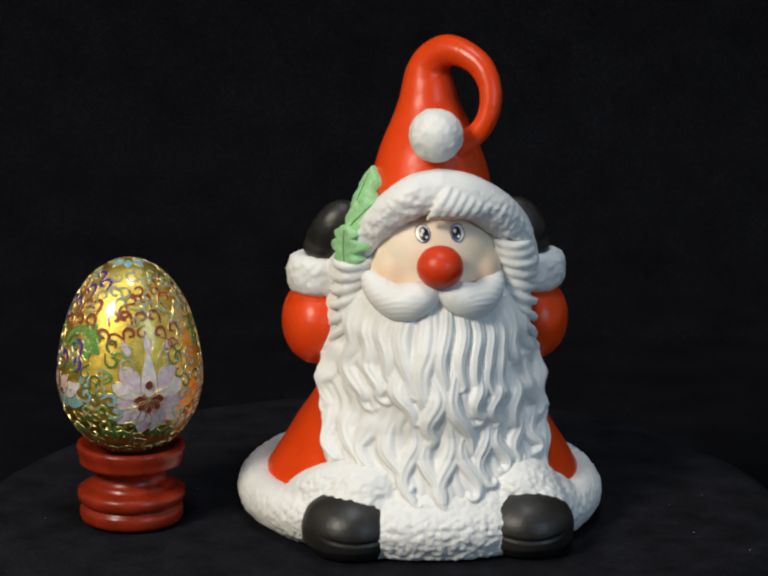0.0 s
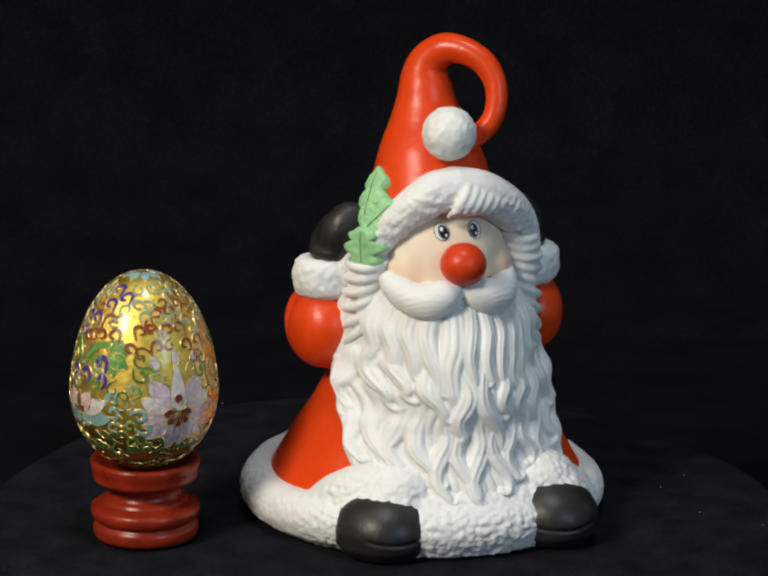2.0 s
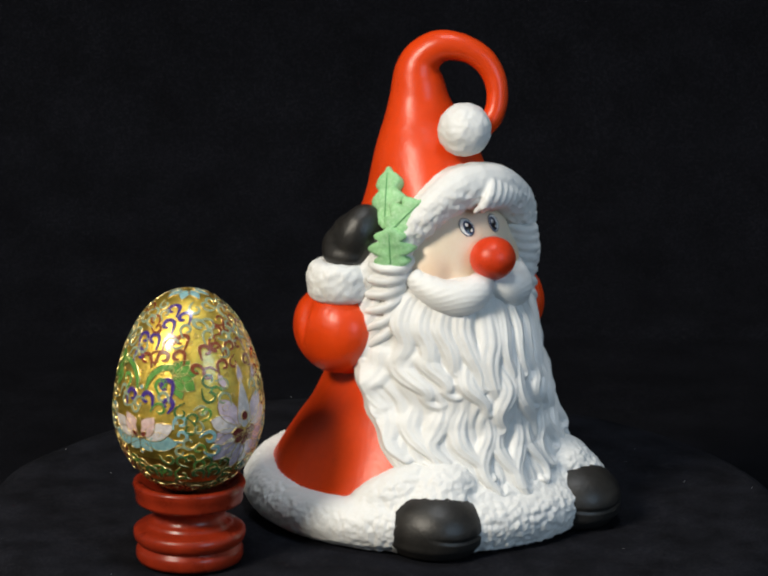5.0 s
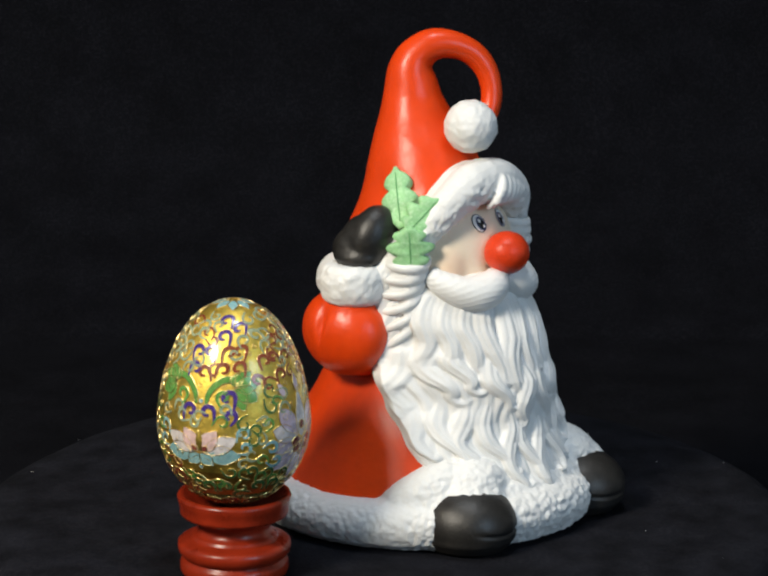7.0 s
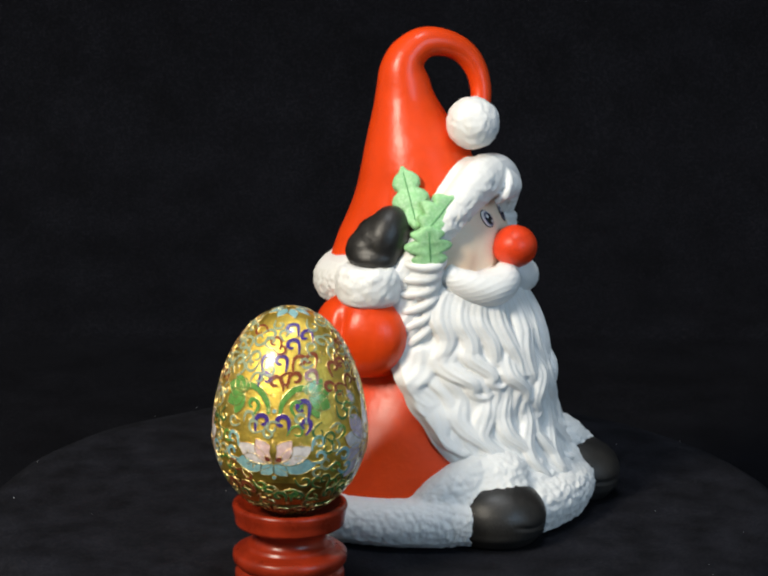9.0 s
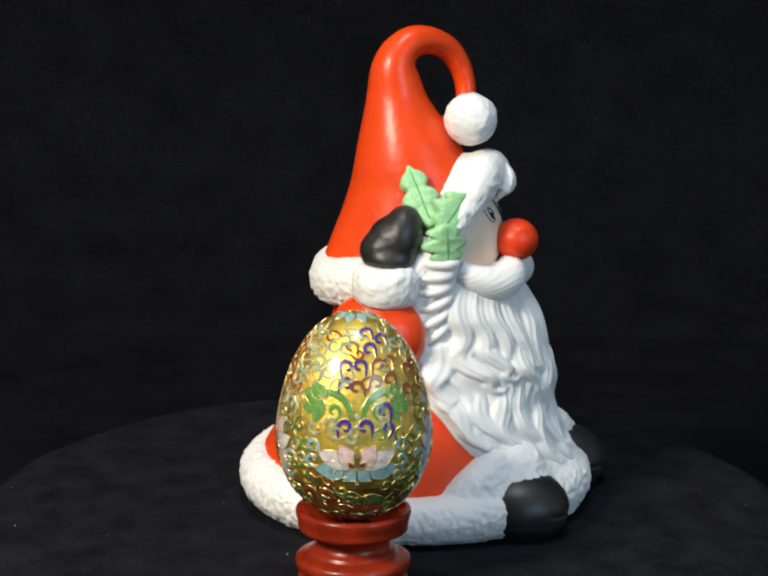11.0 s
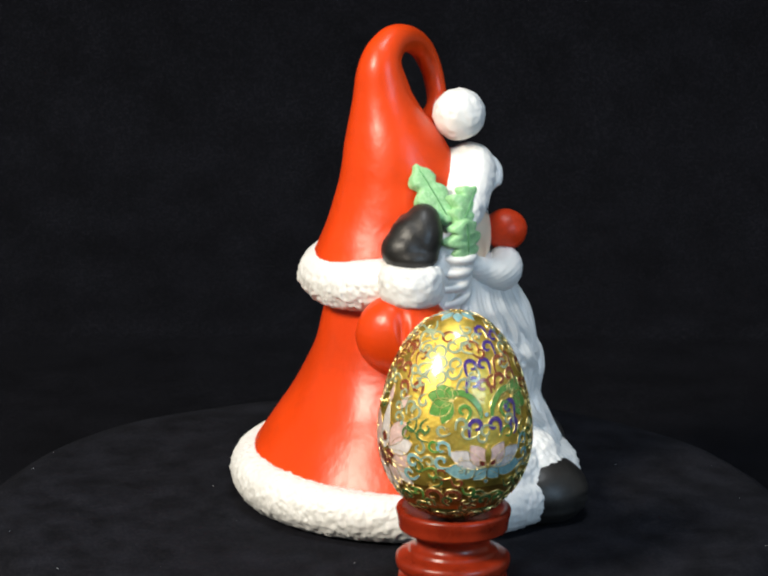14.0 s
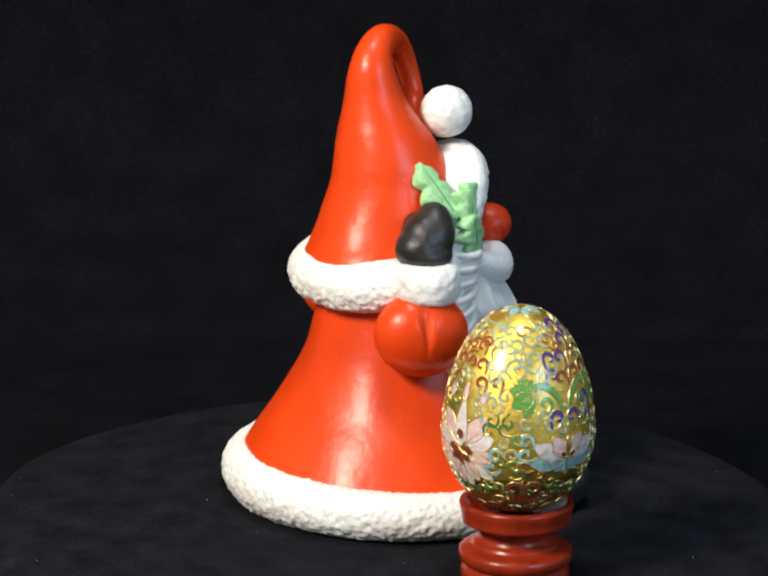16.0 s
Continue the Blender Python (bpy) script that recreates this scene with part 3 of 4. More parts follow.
    for s in (-1, 1):
        cx, cz = MID + s * 6.0, 107.0
        def face_y(x, z):
            k = 1 - ((x - MID) / 23.5) ** 2 - ((z - 96.0) / 22.0) ** 2
            return -9.0 - 21.2 * math.sqrt(max(k, 0.01))
        def spot(dx, dz, rx, rz, proud, mat, tilt_by=0.0):
            vs, fs = [], []
            n = 28
            for ring_k in range(5):
                g = 1 - ring_k / 5
                for k in range(n):
                    a = 2 * math.pi * k / n
                    x0, z0 = rx * g * math.cos(a), rz * g * math.sin(a)
                    x = cx + dx + x0 * math.cos(tilt_by) - z0 * math.sin(tilt_by)
                    z = cz + dz + x0 * math.sin(tilt_by) + z0 * math.cos(tilt_by)
                    vs.append((x, face_y(x, z) - proud * (1 - 0.35 * g * g), z))
            for ring_k in range(4):
                for k in range(n):
                    kk = (k + 1) % n
                    fs.append((ring_k * n + k, ring_k * n + kk, (ring_k + 1) * n + kk, (ring_k + 1) * n + k))
            fs.append(tuple(4 * n + k for k in range(n)))
            fig.add(*mm((vs, fs)), mat)
        spot(0, 0, 2.62, 2.95, 0.16, EYE_BLACK, 0.12)
        spot(0, 0.05, 2.36, 2.7, 0.30, EYE_WHITE, 0.12)
        spot(-0.45 * s, -0.1, 1.75, 2.3, 0.44, EYE_BLUE, 0.1)
        spot(-0.45 * s, -0.1, 1.35, 1.85, 0.56, EYE_BLACK, 0.1)
        # the eye's highlights, painted on as two white spots
        spot(-0.45 * s - 0.45, 0.9, 0.6, 0.7, 0.72, EYE_WHITE)
        spot(-0.45 * s + 0.75, -1.0, 0.4, 0.5, 0.72, EYE_WHITE)

    # mittens and boots
    for s in (-1, 1):
        x = MID + s * 34.5
        mit = [ball((x - s * 2.0, -0.4, 102.5), (9.0, 7.6, 11.8), (8, s * -24, 0)), ball((x - s * 0.5, 5.0, 98.4), (8.8, 9.0, 7.8), (-14, 0, 0)), ball((x - s * 1.5, 2.4, 101.0), (8.8, 8.4, 9.4), (-20, s * -20, 0)), ball((x + s * 1.0, 3.0, 96.0), (8.6, 9.2, 5.6)), ball((x - s * 8, 2.0, 101), (7, 7, 9))]
        fig.add(*fused(mit, 0.6, 18, lambda p, d: 0.18 * vn.noise(p / 4.0)), BLACK)
        bx, by, out = MID + s * 32.0 - (4.0 if s > 0 else -0.5), -46.0 if s > 0 else -42.2, s * 10.0
        big = 1.0 if s > 0 else 1.07
        boot = [ball((bx, by, 8.6), (17.0 * big ** 0.5, 18.4 * big, 13.2 * big ** 0.5), (0, 0, out), 72, 48), ball((bx, by, 4.8), (16.8 * big ** 0.5, 17.8 * big, 5.4), (0, 0, out), 72, 32), ball((bx - s * 2, by + 3.6, 8), (14, 13, 10.5))]

        def sole(p, d):
            away = abs(p.x - bx)
            return -0.75 * math.exp(-((p.z - 7.4 - 0.010 * away ** 2) / 0.7) ** 2) * max(0, min(1, -d.y * 2)) * max(0.0, min(1.0, (13 - away) / 5)) + 0.10 * vn.noise(p / 5.0)

        fig.add(*fused(boot, 0.5, 12, sole), BLACK)

    holly(fig)
    floor_cut = [(x, y, max(z, 0.0004)) for x, y, z in fig.v]
    fig.v = floor_cut
    ob = part("figurine", fig)
    return tagged(ob, "glazed ceramic figurine in red gown and cap with long white beard", "figurine")


def holly(fig):
    """Three toothed leaves laid on the cap's edge beside the mitten."""
    heart = Vector((-26.6, -11.2, 107.5))

    def leaf(origin, facing, angle, length, width, bow):
        nrm = Vector(facing).normalized()
        up = (Vector((0, 0, 1)) - nrm * nrm.z).normalized()
        side = up.cross(nrm)
        side = -side if side.y > 0 else side
        a = radians(angle)
        e1 = up * math.cos(a) + side * math.sin(a)
        e2 = side * math.cos(a) - up * math.sin(a)
        outline = []
        teeth = 3
        n = 24
        for sgn in (1, -1):
            seq = range(n + 1) if sgn == 1 else range(n, -1, -1)
            for i in seq:
                t = i / n
                w = width * (math.sin(math.pi * min(t * 0.93 + 0.05, 1)) ** 0.7) * (0.52 + 0.66 * abs(math.sin(math.pi * teeth * t + 0.3)) ** 0.8 * (1 if 0.1 < t < 0.9 else 0.5))
                outline.append((t * length, sgn * w))
        vs, fs = [], []
        m = len(outline)
        for lay, (thick, shrink) in enumerate(((-2.5, 1.0), (0.9, 1.0), (1.35, 0.86), (1.55, 0.5), (1.0, 0.06))):
            for x, y in outline:
                yy = y * shrink
                xx = length * 0.5 + (x - length * 0.5) * (1 - 0.3 * (1 - shrink) * (lay > 1))
                rise = thick - bow * (abs(yy) / width) ** 2 - 0.5 * bow * ((xx / length) - 0.4) ** 2 * 4 + 0.2 * math.sin(xx * 1.6) * (abs(yy) / width)
                p = origin + e1 * xx + e2 * yy + nrm * rise
                vs.append(tuple(p))
        for lay in range(4):
            for k in range(m):
                kk = (k + 1) % m
                fs.append((lay * m + k, lay * m + kk, (lay + 1) * m + kk, (lay + 1) * m + k))
        fs.append(tuple(4 * m + k for k in range(m)))
        fig.add(*mm((vs, fs)), LEAF)
        vein = [(*(origin + e1 * (length * t) + nrm * (1.15 - 2.0 * bow * (t - 0.4) ** 2)), 0.22) for t in (0.08, 0.3, 0.5, 0.7, 0.9)]
        fig.add(*mm(tube(vein, 6)), LEAF_DARK)

    leaf(heart + Vector((-0.5, 0.5, -1)), (-0.81, -0.25, 0.54), -19, 23.8, 5.6, 1.2)
    leaf(heart + Vector((-2.0, -3.0, -2)), (-0.76, -0.60, 0.25), 42, 16.5, 6.4, 1.2)
    leaf(heart + Vector((-2.8, -4.6, 0.5)), (-0.80, -0.60, 0.05), 176, 15.5, 7.2, 1.4)


# ---- the turned wooden stand ----
def stand():
    prof = [(0.002, 0.0002), (0.0166, 0.0002), (0.0177, 0.0007), (0.0182, 0.0020), (0.0182, 0.0042), (0.0177, 0.0055), (0.0169, 0.0060), (0.0168, 0.0066), (0.0178, 0.0071), (0.0187, 0.0082), (0.0190, 0.0096), (0.0189, 0.0112),
            (0.0181, 0.0119), (0.0168, 0.0124), (0.0152, 0.0129), (0.0145, 0.0133), (0.0144, 0.0139), (0.0138, 0.0144), (0.0126, 0.0151), (0.0121, 0.0166), (0.0122, 0.0182), (0.0130, 0.0195), (0.0150, 0.0204), (0.0172, 0.0208), (0.0180, 0.0213), (0.0182, 0.0221),
            (0.0181, 0.0228), (0.0186, 0.0250), (0.0191, 0.0271), (0.0188, 0.0280), (0.0177, 0.0284), (0.0166, 0.0280), (0.0140, 0.0262), (0.010, 0.0246), (0.002, 0.0240)]
    b = Build()
    b.add(*lathe(prof, 96), LACQUER)
    ob = part("egg_stand", b)
    return tagged(ob, "turned wooden egg stand in glossy red lacquer", "egg stand")


# ---- the cloisonne egg ----
EGG_LOW, EGG_WIDE, EGG_TOP, EGG_R = 0.0248, 0.0537, 0.0945, 0.0254


def egg_profile(n=80):
    rows = []
    for i in range(n + 1):
        a = math.pi * i / n
        z = -math.cos(a)
        if z < 0:
            zz = EGG_WIDE + z * (EGG_WIDE - EGG_LOW)
            r = EGG_R * math.sin(a)
        else:
            zz = EGG_WIDE + z * (EGG_TOP - EGG_WIDE)
            r = EGG_R * math.sin(a) * (1 - 0.045 * z * (1 - z) * 4 * 0.5)
        rows.append((max(r, 0.00005), zz))
    return rows


EGG_ROWS = np.array(egg_profile(200))
EGG_ARC = np.concatenate([[0], np.cumsum(np.hypot(np.diff(EGG_ROWS[:, 0]), np.diff(EGG_ROWS[:, 1])))])


def on_egg(lon, z, x, y, proud=0.0):
    """A place on the egg: x, y millimetres along the surface from the longitude lon (degrees) at the height z (metres)."""
    s = np.interp(z, EGG_ROWS[:, 1], EGG_ARC) + y / 1000
    s = min(max(s, 0.0006), EGG_ARC[-1] - 0.0006)
    r, zz = np.interp(s, EGG_ARC, EGG_ROWS[:, 0]), np.interp(s, EGG_ARC, EGG_ROWS[:, 1])
    r2, z2 = np.interp(s + 0.0003, EGG_ARC, EGG_ROWS[:, 0]), np.interp(s + 0.0003, EGG_ARC, EGG_ROWS[:, 1])
    a = radians(lon) + x / 1000 / max(r, 0.004)
    t = Vector((r2 - r, 0, z2 - zz)).normalized()
    nr, nz = t.z, -t.x
    rr = r + nr * proud / 1000
    return (rr * math.cos(a), rr * math.sin(a), zz + nz * proud / 1000)


def curl_path(size, turns=1.15, flip=1, lean=0.0, tail=1.0):
    """A C-scroll: a tail that winds into a spiral."""
    pts = []
    for i in range(7):
        t = i / 6
        pts.append((flip * size * 0.16 * math.sin(t * 1.57), -size * tail * (1 - t)))
    cx, cy = pts[-1][0] - flip * size * 0.56, pts[-1][1]
    for i in range(1, 19):
        t = i / 18
        r = size * 0.56 * (1 - 0.58 * t)
        a = t * turns * 2 * math.pi * 0.86
        pts.append((cx + flip * r * math.cos(a), cy + r * math.sin(a)))
    c, s = math.cos(lean), math.sin(lean)
    return [(x * c - y * s, x * s + y * c) for x, y in pts]


def ribbon(b, lon, z, path, wide, mat, at=(0, 0), high=0.20):
    """An enamel line between two gold wires, along a path in millimetres."""
    n = len(path)
    secs = ((-1.0, -0.15), (-1.0, high), (-0.8, high + 0.05), (0.8, high + 0.05), (1.0, high), (1.0, -0.15))
    vs = []
    for i, (x, y) in enumerate(path):
        x0, y0 = path[max(i - 1, 0)]
        x1, y1 = path[min(i + 1, n - 1)]
        d = math.hypot(x1 - x0, y1 - y0) or 1
        nx, ny = -(y1 - y0) / d, (x1 - x0) / d
        w = wide * (0.34 + 0.62 * math.sin(math.pi * min(1, 0.04 + 0.9 * i / (n - 1))))
        for k, h in secs:
            vs.append(on_egg(lon, z, at[0] + x + nx * w * k, at[1] + y + ny * w * k, h))
    gold, paint = [], []
    for i in range(n - 1):
        for k in range(5):
            a = i * 6 + k
            (paint if k == 2 else gold).append((a, a + 6, a + 7, a + 1))
    for e in (0, n - 1):
        gold.append(tuple(e * 6 + k for k in range(6)))
    b.add(vs, paint, mat)
    b.add(vs, gold, WIRE)


def patch(b, lon, z, outline, mat, high=0.12, at=(0, 0), edge=0.13):
    """An enamel field with a gold wire round it; the outline is in millimetres and can be seen whole from its middle."""
    n = len(outline)
    cx, cy = sum(p[0] for p in outline) / n, sum(p[1] for p in outline) / n
    vs = [on_egg(lon, z, at[0] + cx, at[1] + cy, high + 0.05)]
    for g, h in ((0.5, high + 0.05), (1.0, high)):
        for x, y in outline:
            vs.append(on_egg(lon, z, at[0] + cx + (x - cx) * g, at[1] + cy + (y - cy) * g, h))
    fs = []
    for k in range(n):
        kk = (k + 1) % n
        fs.append((0, 1 + k, 1 + kk))
        fs.append((1 + k, 1 + n + k, 1 + n + kk, 1 + kk))
    b.add(vs, fs, mat)
    ring = [(*on_egg(lon, z, at[0] + x, at[1] + y, high), edge / 1000) for x, y in outline]
    b.add(*tube(ring, 5, closed=True), WIRE)


def petal(length, width, angle, base=0.0, point=0.7, wave=0.0):
    """A petal's outline: it starts base millimetres from the middle and points at the angle (degrees, 90 is up)."""
    a = radians(angle)
    pts = []
    n = 9
    for sgn in (1, -1):
        for i in (range(n) if sgn == 1 else range(n - 1, -1, -1)):
            t = i / (n - 1)
            w = width * math.sin(math.pi * (0.06 + 0.92 * t ** point)) * (1 + wave * math.sin(7 * t))
            x, y = base + length * t, sgn * w
            pts.append((x * math.cos(a) - y * math.sin(a), x * math.sin(a) + y * math.cos(a)))
    return pts


def egg():
    base = new("cloisonne_egg")
    tagged(base, "gold cloisonne enamel egg with flowers and scrolls on a red stand", "decorated egg")
    rnd = random.Random(3)
    shell = Build()
    rows = egg_profile(90)
    verts, faces = lathe(rows, 128)
    for low, high, mat in ((0.0, 0.0325, DARKGREEN), (0.0325, 0.0415, AMBER), (0.0415, 1.0, GOLD)):
        shell.add(verts, [f for f in faces if low <= min(verts[i][2] for i in f) < high], mat)
    shell_ob = part("shell", shell, base, "gold foil shell")

    taken = []

    def claim(lon, z, r, at=(0, 0)):
        x, y, q = on_egg(lon, z, *at)
        taken.append((x, y, q, r / 1000))

    def scroll(lon, z, size, mat, flip=1, lean=0.0, wide=0.42, tail=0.78, name="scroll", at=(0, 0)):
        b = Build()
        path = curl_path(size * 2.0, 0.92, flip, lean, tail)
        ribbon(b, lon, z, path, wide * 1.5, mat, at)
        claim(lon, z, size * 0.95, (at[0] + sum(p[0] for p in path) / len(path), at[1] + sum(p[1] for p in path) / len(path)))
        part(name, b, base)

    def pair(lon, z, size, mat, wide=0.42, spread=2.6, lean=0.25):
        scroll(lon, z, size, mat, 1, lean, wide, at=(-spread * 0.5, 0))
        scroll(lon, z, size, mat, -1, -lean, wide, at=(spread * 0.5, 0))

    def daisy(lon, z, light, deep):
        f = Build()
        for k in range(8):
            ln = 11.8 + 1.4 * math.sin(k * 2.3)
            patch(f, lon, z, petal(ln, 2.7, -160 + 140 * k / 7, 1.6, 1.3, 0.05), light if k % 2 else deep, 0.10 + 0.03 * (k % 2))
        for sgn in (1, -1):
            patch(f, lon, z, petal(11.2, 3.0, 90 + sgn * 96, 2.0, 1.4, 0.08), light, 0.13)
            patch(f, lon, z, petal(11.6, 3.3, 90 + sgn * 68, 2.4, 1.5, 0.10), deep, 0.16)
            patch(f, lon, z, petal(12.4, 3.6, 90 + sgn * 40, 2.8, 1.5, 0.12), light, 0.19)
            patch(f, lon, z, petal(5.6, 1.4, 90 + sgn * 22, 16.6, 0.9), light, 0.2)
        patch(f, lon, z, petal(6.6, 1.3, 90, 15.8, 0.8), light, 0.24)
        patch(f, lon, z, petal(16.6, 3.0, 90, 1.0, 0.55), PALE, 0.28)
        patch(f, lon, z, [(1.5 * math.cos(k * 0.6283), 5.0 + 1.6 * math.sin(k * 0.6283)) for k in range(10)], MAROON, 0.42)
        for k in range(5):
            patch(f, lon, z, petal(5.2, 1.7, -178 + 176 * k / 4, 0.2, 1.4), MAROON, 0.36)
        for sgn, up in ((-1, 9.0), (1, 11.0)):
            patch(f, lon, z, [(sgn * 7.6 + 1.1 * math.cos(k * 0.7854), up + 1.1 * math.sin(k * 0.7854)) for k in range(8)], TURQUOISE, 0.14)
        for dx, dy in ((0, 0), (-7, 0), (7, 0), (0, 8), (-6, -6), (6, -6), (-6, 7), (6, 7), (0, -9), (-10, 4), (10, 4), (0, 14), (0, 18), (-9, -3), (9, -3)):
            claim(lon, z, 4.4, (dx, dy))
        part("flower", f, base, "lilac enamel flower with maroon heart" if light is LILAC else "pink enamel flower with maroon heart")
        for sgn in (1, -1):
            scroll(lon, z, 2.0, TURQUOISE, sgn, sgn * 1.2, 0.55, at=(sgn * 14.0, 1.0))
            scroll(lon, z, 2.0, TURQUOISE, -sgn, sgn * 2.0, 0.55, at=(sgn * 12.0, -6.5))

    def lotus(lon, z):
        f = Build()
        for sgn in (1, -1):
            patch(f, lon, z, petal(13.0, 3.4, 90 - sgn * 92, 0.8, 1.1), TURQUOISE, 0.10)
            patch(f, lon, z, petal(12.8, 3.0, 90 - sgn * 66, 1.2, 1.1), PALE, 0.14)
            patch(f, lon, z, petal(9.0, 3.0, 90 - sgn * 36, 1.0, 1.0), PINK, 0.18)
            patch(f, lon, z, petal(5.8, 2.3, -90 + sgn * 48, 0.2, 0.9), TURQUOISE, 0.12)
            patch(f, lon, z, petal(2.4, 0.9, 90 - sgn * 46, 1.5), MAROON, 0.32)
        patch(f, lon, z, petal(7.4, 1.1, 90, 0.6, 1.2), GOLD, 0.24)
        for dx, dy in ((0, 1), (0, 5), (-6, 1), (6, 1), (-5, 6), (5, 6), (-11, 2), (11, 2), (-10, 6), (10, 6), (0, -4), (-4, -4), (4, -4)):
            claim(lon, z, 4.4, (dx, dy))
        part("flower", f, base, "pink and turquoise enamel lotus flower")
        for sgn in (1, -1):
            scroll(lon, z, 2.0, PURPLE, sgn, sgn * 0.2, 0.66, 1.0, at=(sgn * 4.7 - 0.6, 14.4))
            scroll(lon, z, 2.0, TURQUOISE, sgn, sgn * 0.3, 0.5, at=(-sgn * 13.5, 7.5))
            scroll(lon, z, 1.9, TURQUOISE, -sgn, sgn * 1.4, 0.5, at=(-sgn * 15.5, 1.0))
        scroll(lon, z, 2.1, PURPLE, 1, 0.1, 0.70, 1.0, at=(10.6, 19.0))
        scroll(lon, z, 1.8, PURPLE, 1, -0.4, 0.66, at=(11.4, 12.4))
        dot = Build()
        for dx, dy in ((0, 17.5), (0, -4.8), (13.5, 7.0)):
            patch(dot, lon, z, [(0.8 * math.cos(k * 0.7854), 0.8 * math.sin(k * 0.7854)) for k in range(8)], TURQUOISE, 0.12, (dx, dy))
        part("dot", dot, base)

    def acanthus(lon, z, sgn):
        f = Build()
        stem = [(sgn * x, y) for x, y in spline([(1.8, -4.0), (2.6, 0.0), (6.0, 3.8), (10.5, 4.4), (14.0, 2.2)], 6)]
        ribbon(f, lon, z, stem, 1.35, GREEN, high=0.14)
        for k, (a, ln, wd) in enumerate(((92, 4.6, 2.2), (50, 6.4, 2.8), (8, 7.8, 3.0), (-32, 9.0, 2.8), (-64, 8.6, 2.2))):
            out = petal(ln, wd, a if sgn > 0 else 180 - a, 0.0, 1.1, 0.06)
            patch(f, lon, z, out, GREEN, 0.12 + 0.03 * (k % 2), (sgn * 11.0, 2.0))
        for dx, dy in ((12, 2), (16, 4), (17, 0), (6, 3), (15, -4), (2.5, 0)):
            claim(lon, z, 4.0, (sgn * dx, dy))
        part("leaf", f, base, "green enamel leaf spray")
        scroll(lon, z, 1.9, GREEN, -sgn, sgn * 0.4, 0.55, at=(sgn * 6.0, -2.0))
        scroll(lon, z, 1.7, GREYBLUE, sgn, sgn * 0.4, 0.45, at=(sgn * 9.5, -5.0))

    for lon, a, c in ((-73, LILAC, PALE), (-246, PINK, PALE)):
        daisy(lon, 0.0508, a, c)
    for lon in (-159, 21):
        lotus(lon, 0.0488)
        acanthus(lon, 0.0690, 1)
        acanthus(lon, 0.0690, -1)

    # upper zone: purple and russet hearts over the lotus, russet ones round the daisy's tip
    for lon in (-159, 21):
        for dx, dz, mat, flip, lean in ((-4.6, 0.0812, PURPLE, -1, -0.1), (2.4, 0.0814, PURPLE, 1, 0.1), (5.6, 0.0814, BROWN, -1, -0.1), (12.0, 0.0818, BROWN, 1, 0.1), (-4.8, 0.0764, PURPLE, -1, -0.3), (1.2, 0.0756, BROWN, 1, 0.4), (4.8, 0.0766, BROWN, -1, -0.3), (12.4, 0.0772, BROWN, 1, 0.3),
                                        (5.4, 0.0862, PURPLE, 1, 0.3), (9.4, 0.0886, PURPLE, 1, 0.4), (4.4, 0.0904, PURPLE, 1, 0.3)):
            scroll(lon, dz, 1.9, mat, flip, lean, 0.54, 0.95, at=(dx, 0))
    for lon in (-73, -246):
        for dx, dz, mat, flip, lean in ((-5.0, 0.0838, BROWN, -1, -0.2), (2.2, 0.0842, BROWN, 1, 0.2), (-11.6, 0.0786, BROWN, -1, -0.2), (-5.2, 0.0790, BROWN, 1, 0.2), (-2.4, 0.0788, BROWN, -1, -0.2), (4.6, 0.0790, BROWN, 1, 0.3), (-7.0, 0.0736, BROWN, -1, -0.2), (6.4, 0.0734, BROWN, 1, 0.2), (12.0, 0.0740, BROWN, 1, 0.2),
                                        (-13.5, 0.0730, BROWN, 1, 0.3), (-7.5, 0.0866, GREYBLUE, 1, 0.5), (2.0, 0.0886, GREYBLUE, -1, 0.4), (13.0, 0.0800, GREYBLUE, -1, -0.3)):
            scroll(lon, dz, 1.85, mat, flip, lean, 0.52, 0.95, at=(dx, 0))
    # lower zone: russet hearts between dark green waves
    for k in range(8):
        lon = -193 + 45 * k
        pair(lon, 0.0390 if k % 4 == 0 else 0.0370, 2.5 if k % 4 == 0 else 1.9, BROWN if k % 4 == 0 else DARKGREEN, 0.6, 3.0, 0.2)
        scroll(lon + 22, 0.0345, 2.0, DARKGREEN, 1, 1.4, 0.6)
        scroll(lon + 12, 0.0312, 1.7, MAROON if k % 2 else DARKGREEN, -1, -1.4, 0.6)
        scroll(lon - 10, 0.0305, 1.7, DARKGREEN, 1, 1.6, 0.6)
        scroll(lon + 34, 0.0300, 1.6, MAROON, 1, 1.7, 0.6)
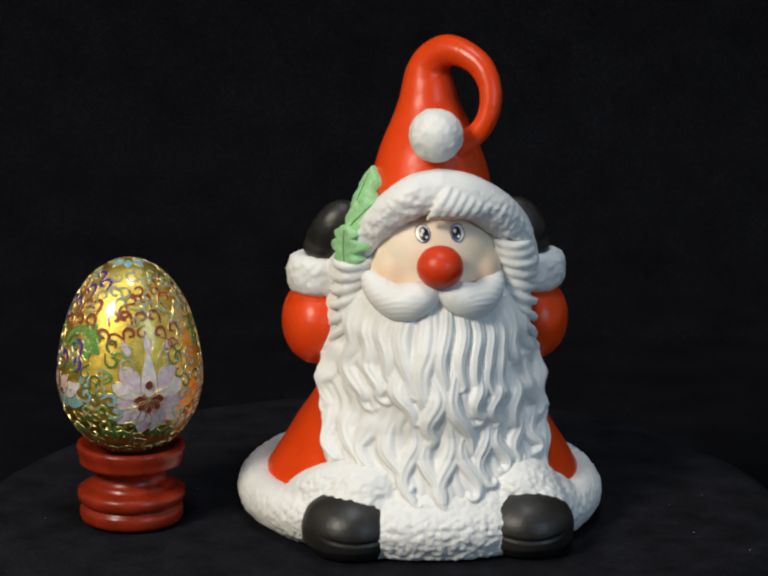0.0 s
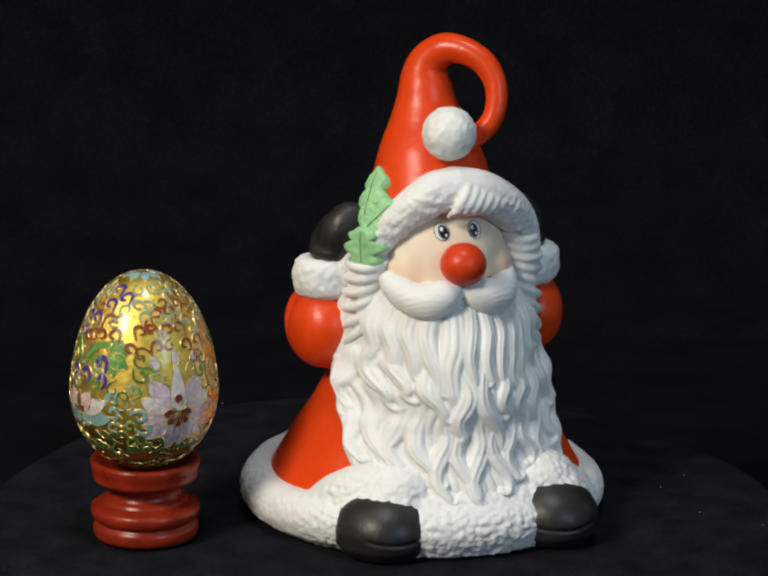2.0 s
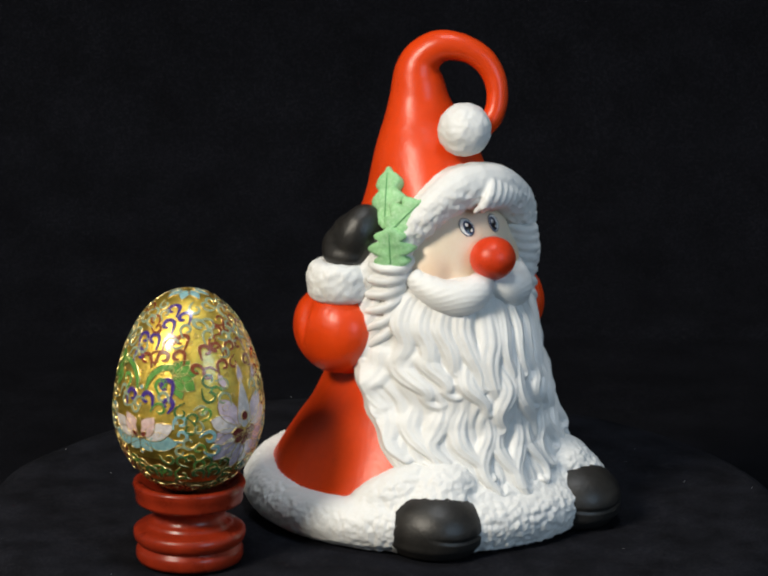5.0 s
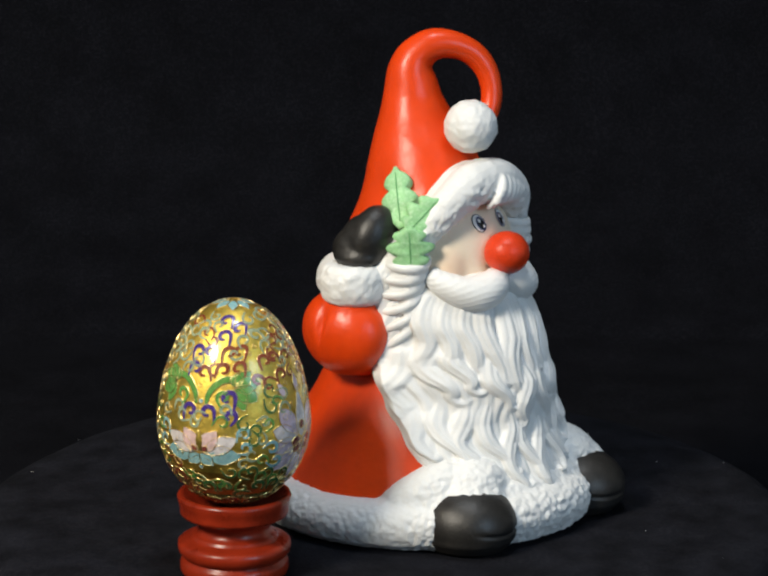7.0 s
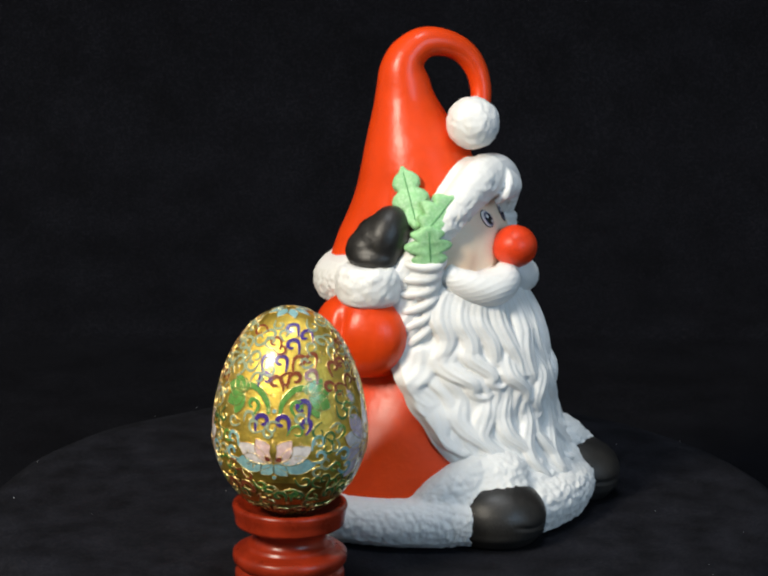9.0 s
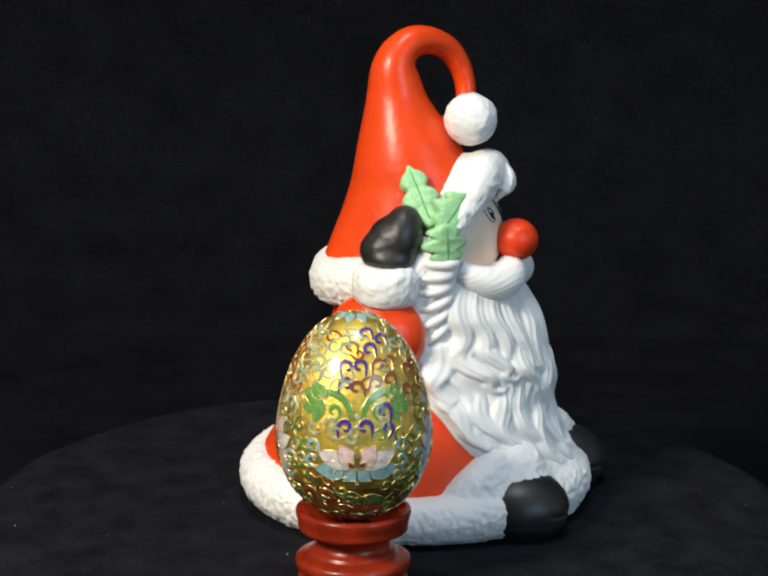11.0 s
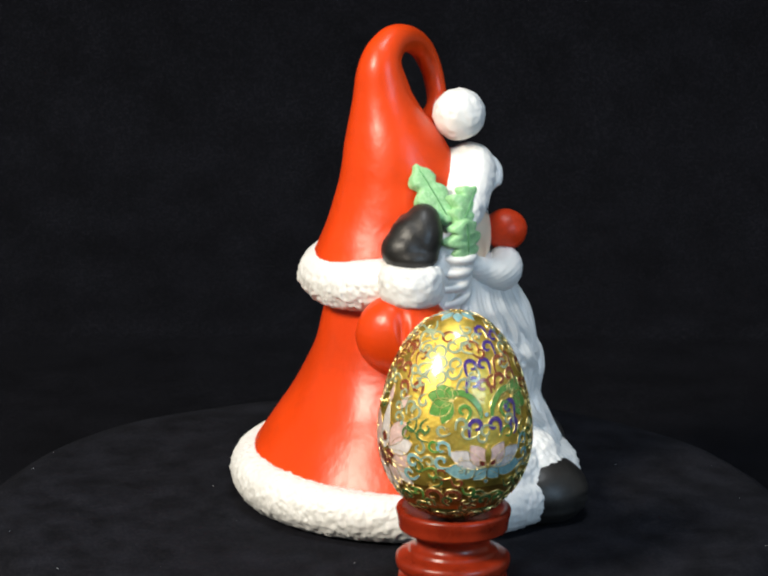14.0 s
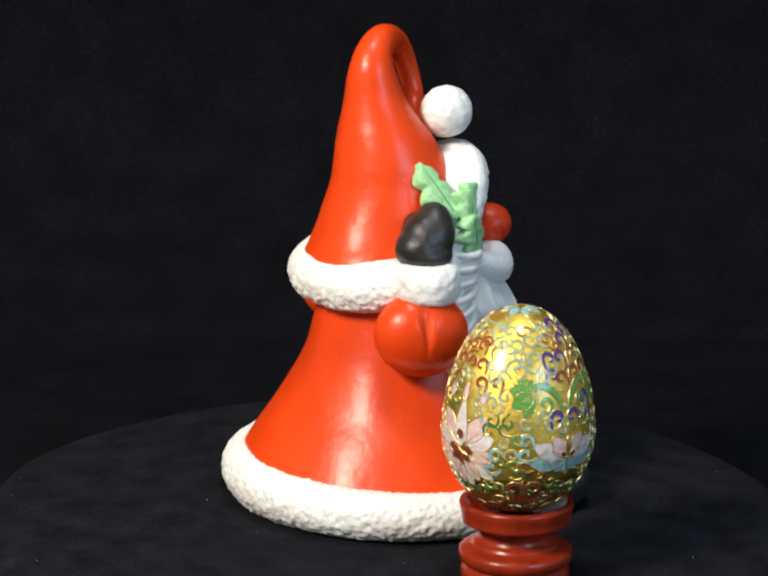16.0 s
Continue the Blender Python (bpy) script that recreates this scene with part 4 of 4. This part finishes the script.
    # cloud scrolls wherever the ground is still bare
    for k in range(1500):
        lon, z = rnd.uniform(0, 360), EGG_LOW + (EGG_TOP - EGG_LOW) * rnd.uniform(0.14, 0.95)
        size = rnd.uniform(1.5, 2.2)
        x, y, q = on_egg(lon, z, 0, 0)
        if any((x - a) ** 2 + (y - b) ** 2 + (q - c) ** 2 < (r * 0.74 + size * 0.00088) ** 2 for a, b, c, r in taken):
            continue
        high = (z - EGG_LOW) / (EGG_TOP - EGG_LOW)
        mat = (rnd.choice((BROWN, GREYBLUE, GREYBLUE)) if abs((lon + 66 + 90) % 180 - 90) < 48 else rnd.choice((BROWN, GREYBLUE, GREYBLUE, GREYBLUE))) if high > 0.62 else rnd.choice((GREEN, GREYBLUE, GREYBLUE, DARKGREEN)) if high > 0.3 else rnd.choice((DARKGREEN, DARKGREEN, GREEN, BROWN))
        scroll(lon, z, size, mat, rnd.choice((-1, 1)), rnd.uniform(0, 6.28), 0.38)
    # rosette on the crown
    for k in range(8):
        crown = Build()
        patch(crown, 45 * k, 0.0942, petal(6.0, 1.9, -90, -1.2, 0.8), TURQUOISE, 0.12)
        part("crown_petal", crown, base, "turquoise enamel petal")

    # small loose wire curls in the gold ground
    wires = Build()
    for k in range(150):
        lon, z = rnd.uniform(0, 360), EGG_LOW + (EGG_TOP - EGG_LOW) * rnd.uniform(0.06, 0.93)
        path = curl_path(rnd.uniform(0.9, 1.6), 1.1, rnd.choice((-1, 1)), rnd.uniform(0, 6.28), 0.8)[::2]
        wires.add(*tube([(*on_egg(lon, z, x, y, 0.08), 0.00014) for x, y in path], 5), WIRE)
    tagged(part("wire_curl", wires, shell_ob, "thin gold wire curls"), kind="stuff")
    return base


room()
table()
backdrop()
table_top = turntable()
ceramic = figurine()
egg_base = stand()
egg_ob = egg()


def motions():
    """The turntable turns and carries what stands on it."""
    walk(table_top, riding(0, 0))
    walk(ceramic, riding(*FIG, FIG_YAW))
    walk(egg_base, riding(*EGG))
    walk(egg_ob, riding(*EGG))


motions()
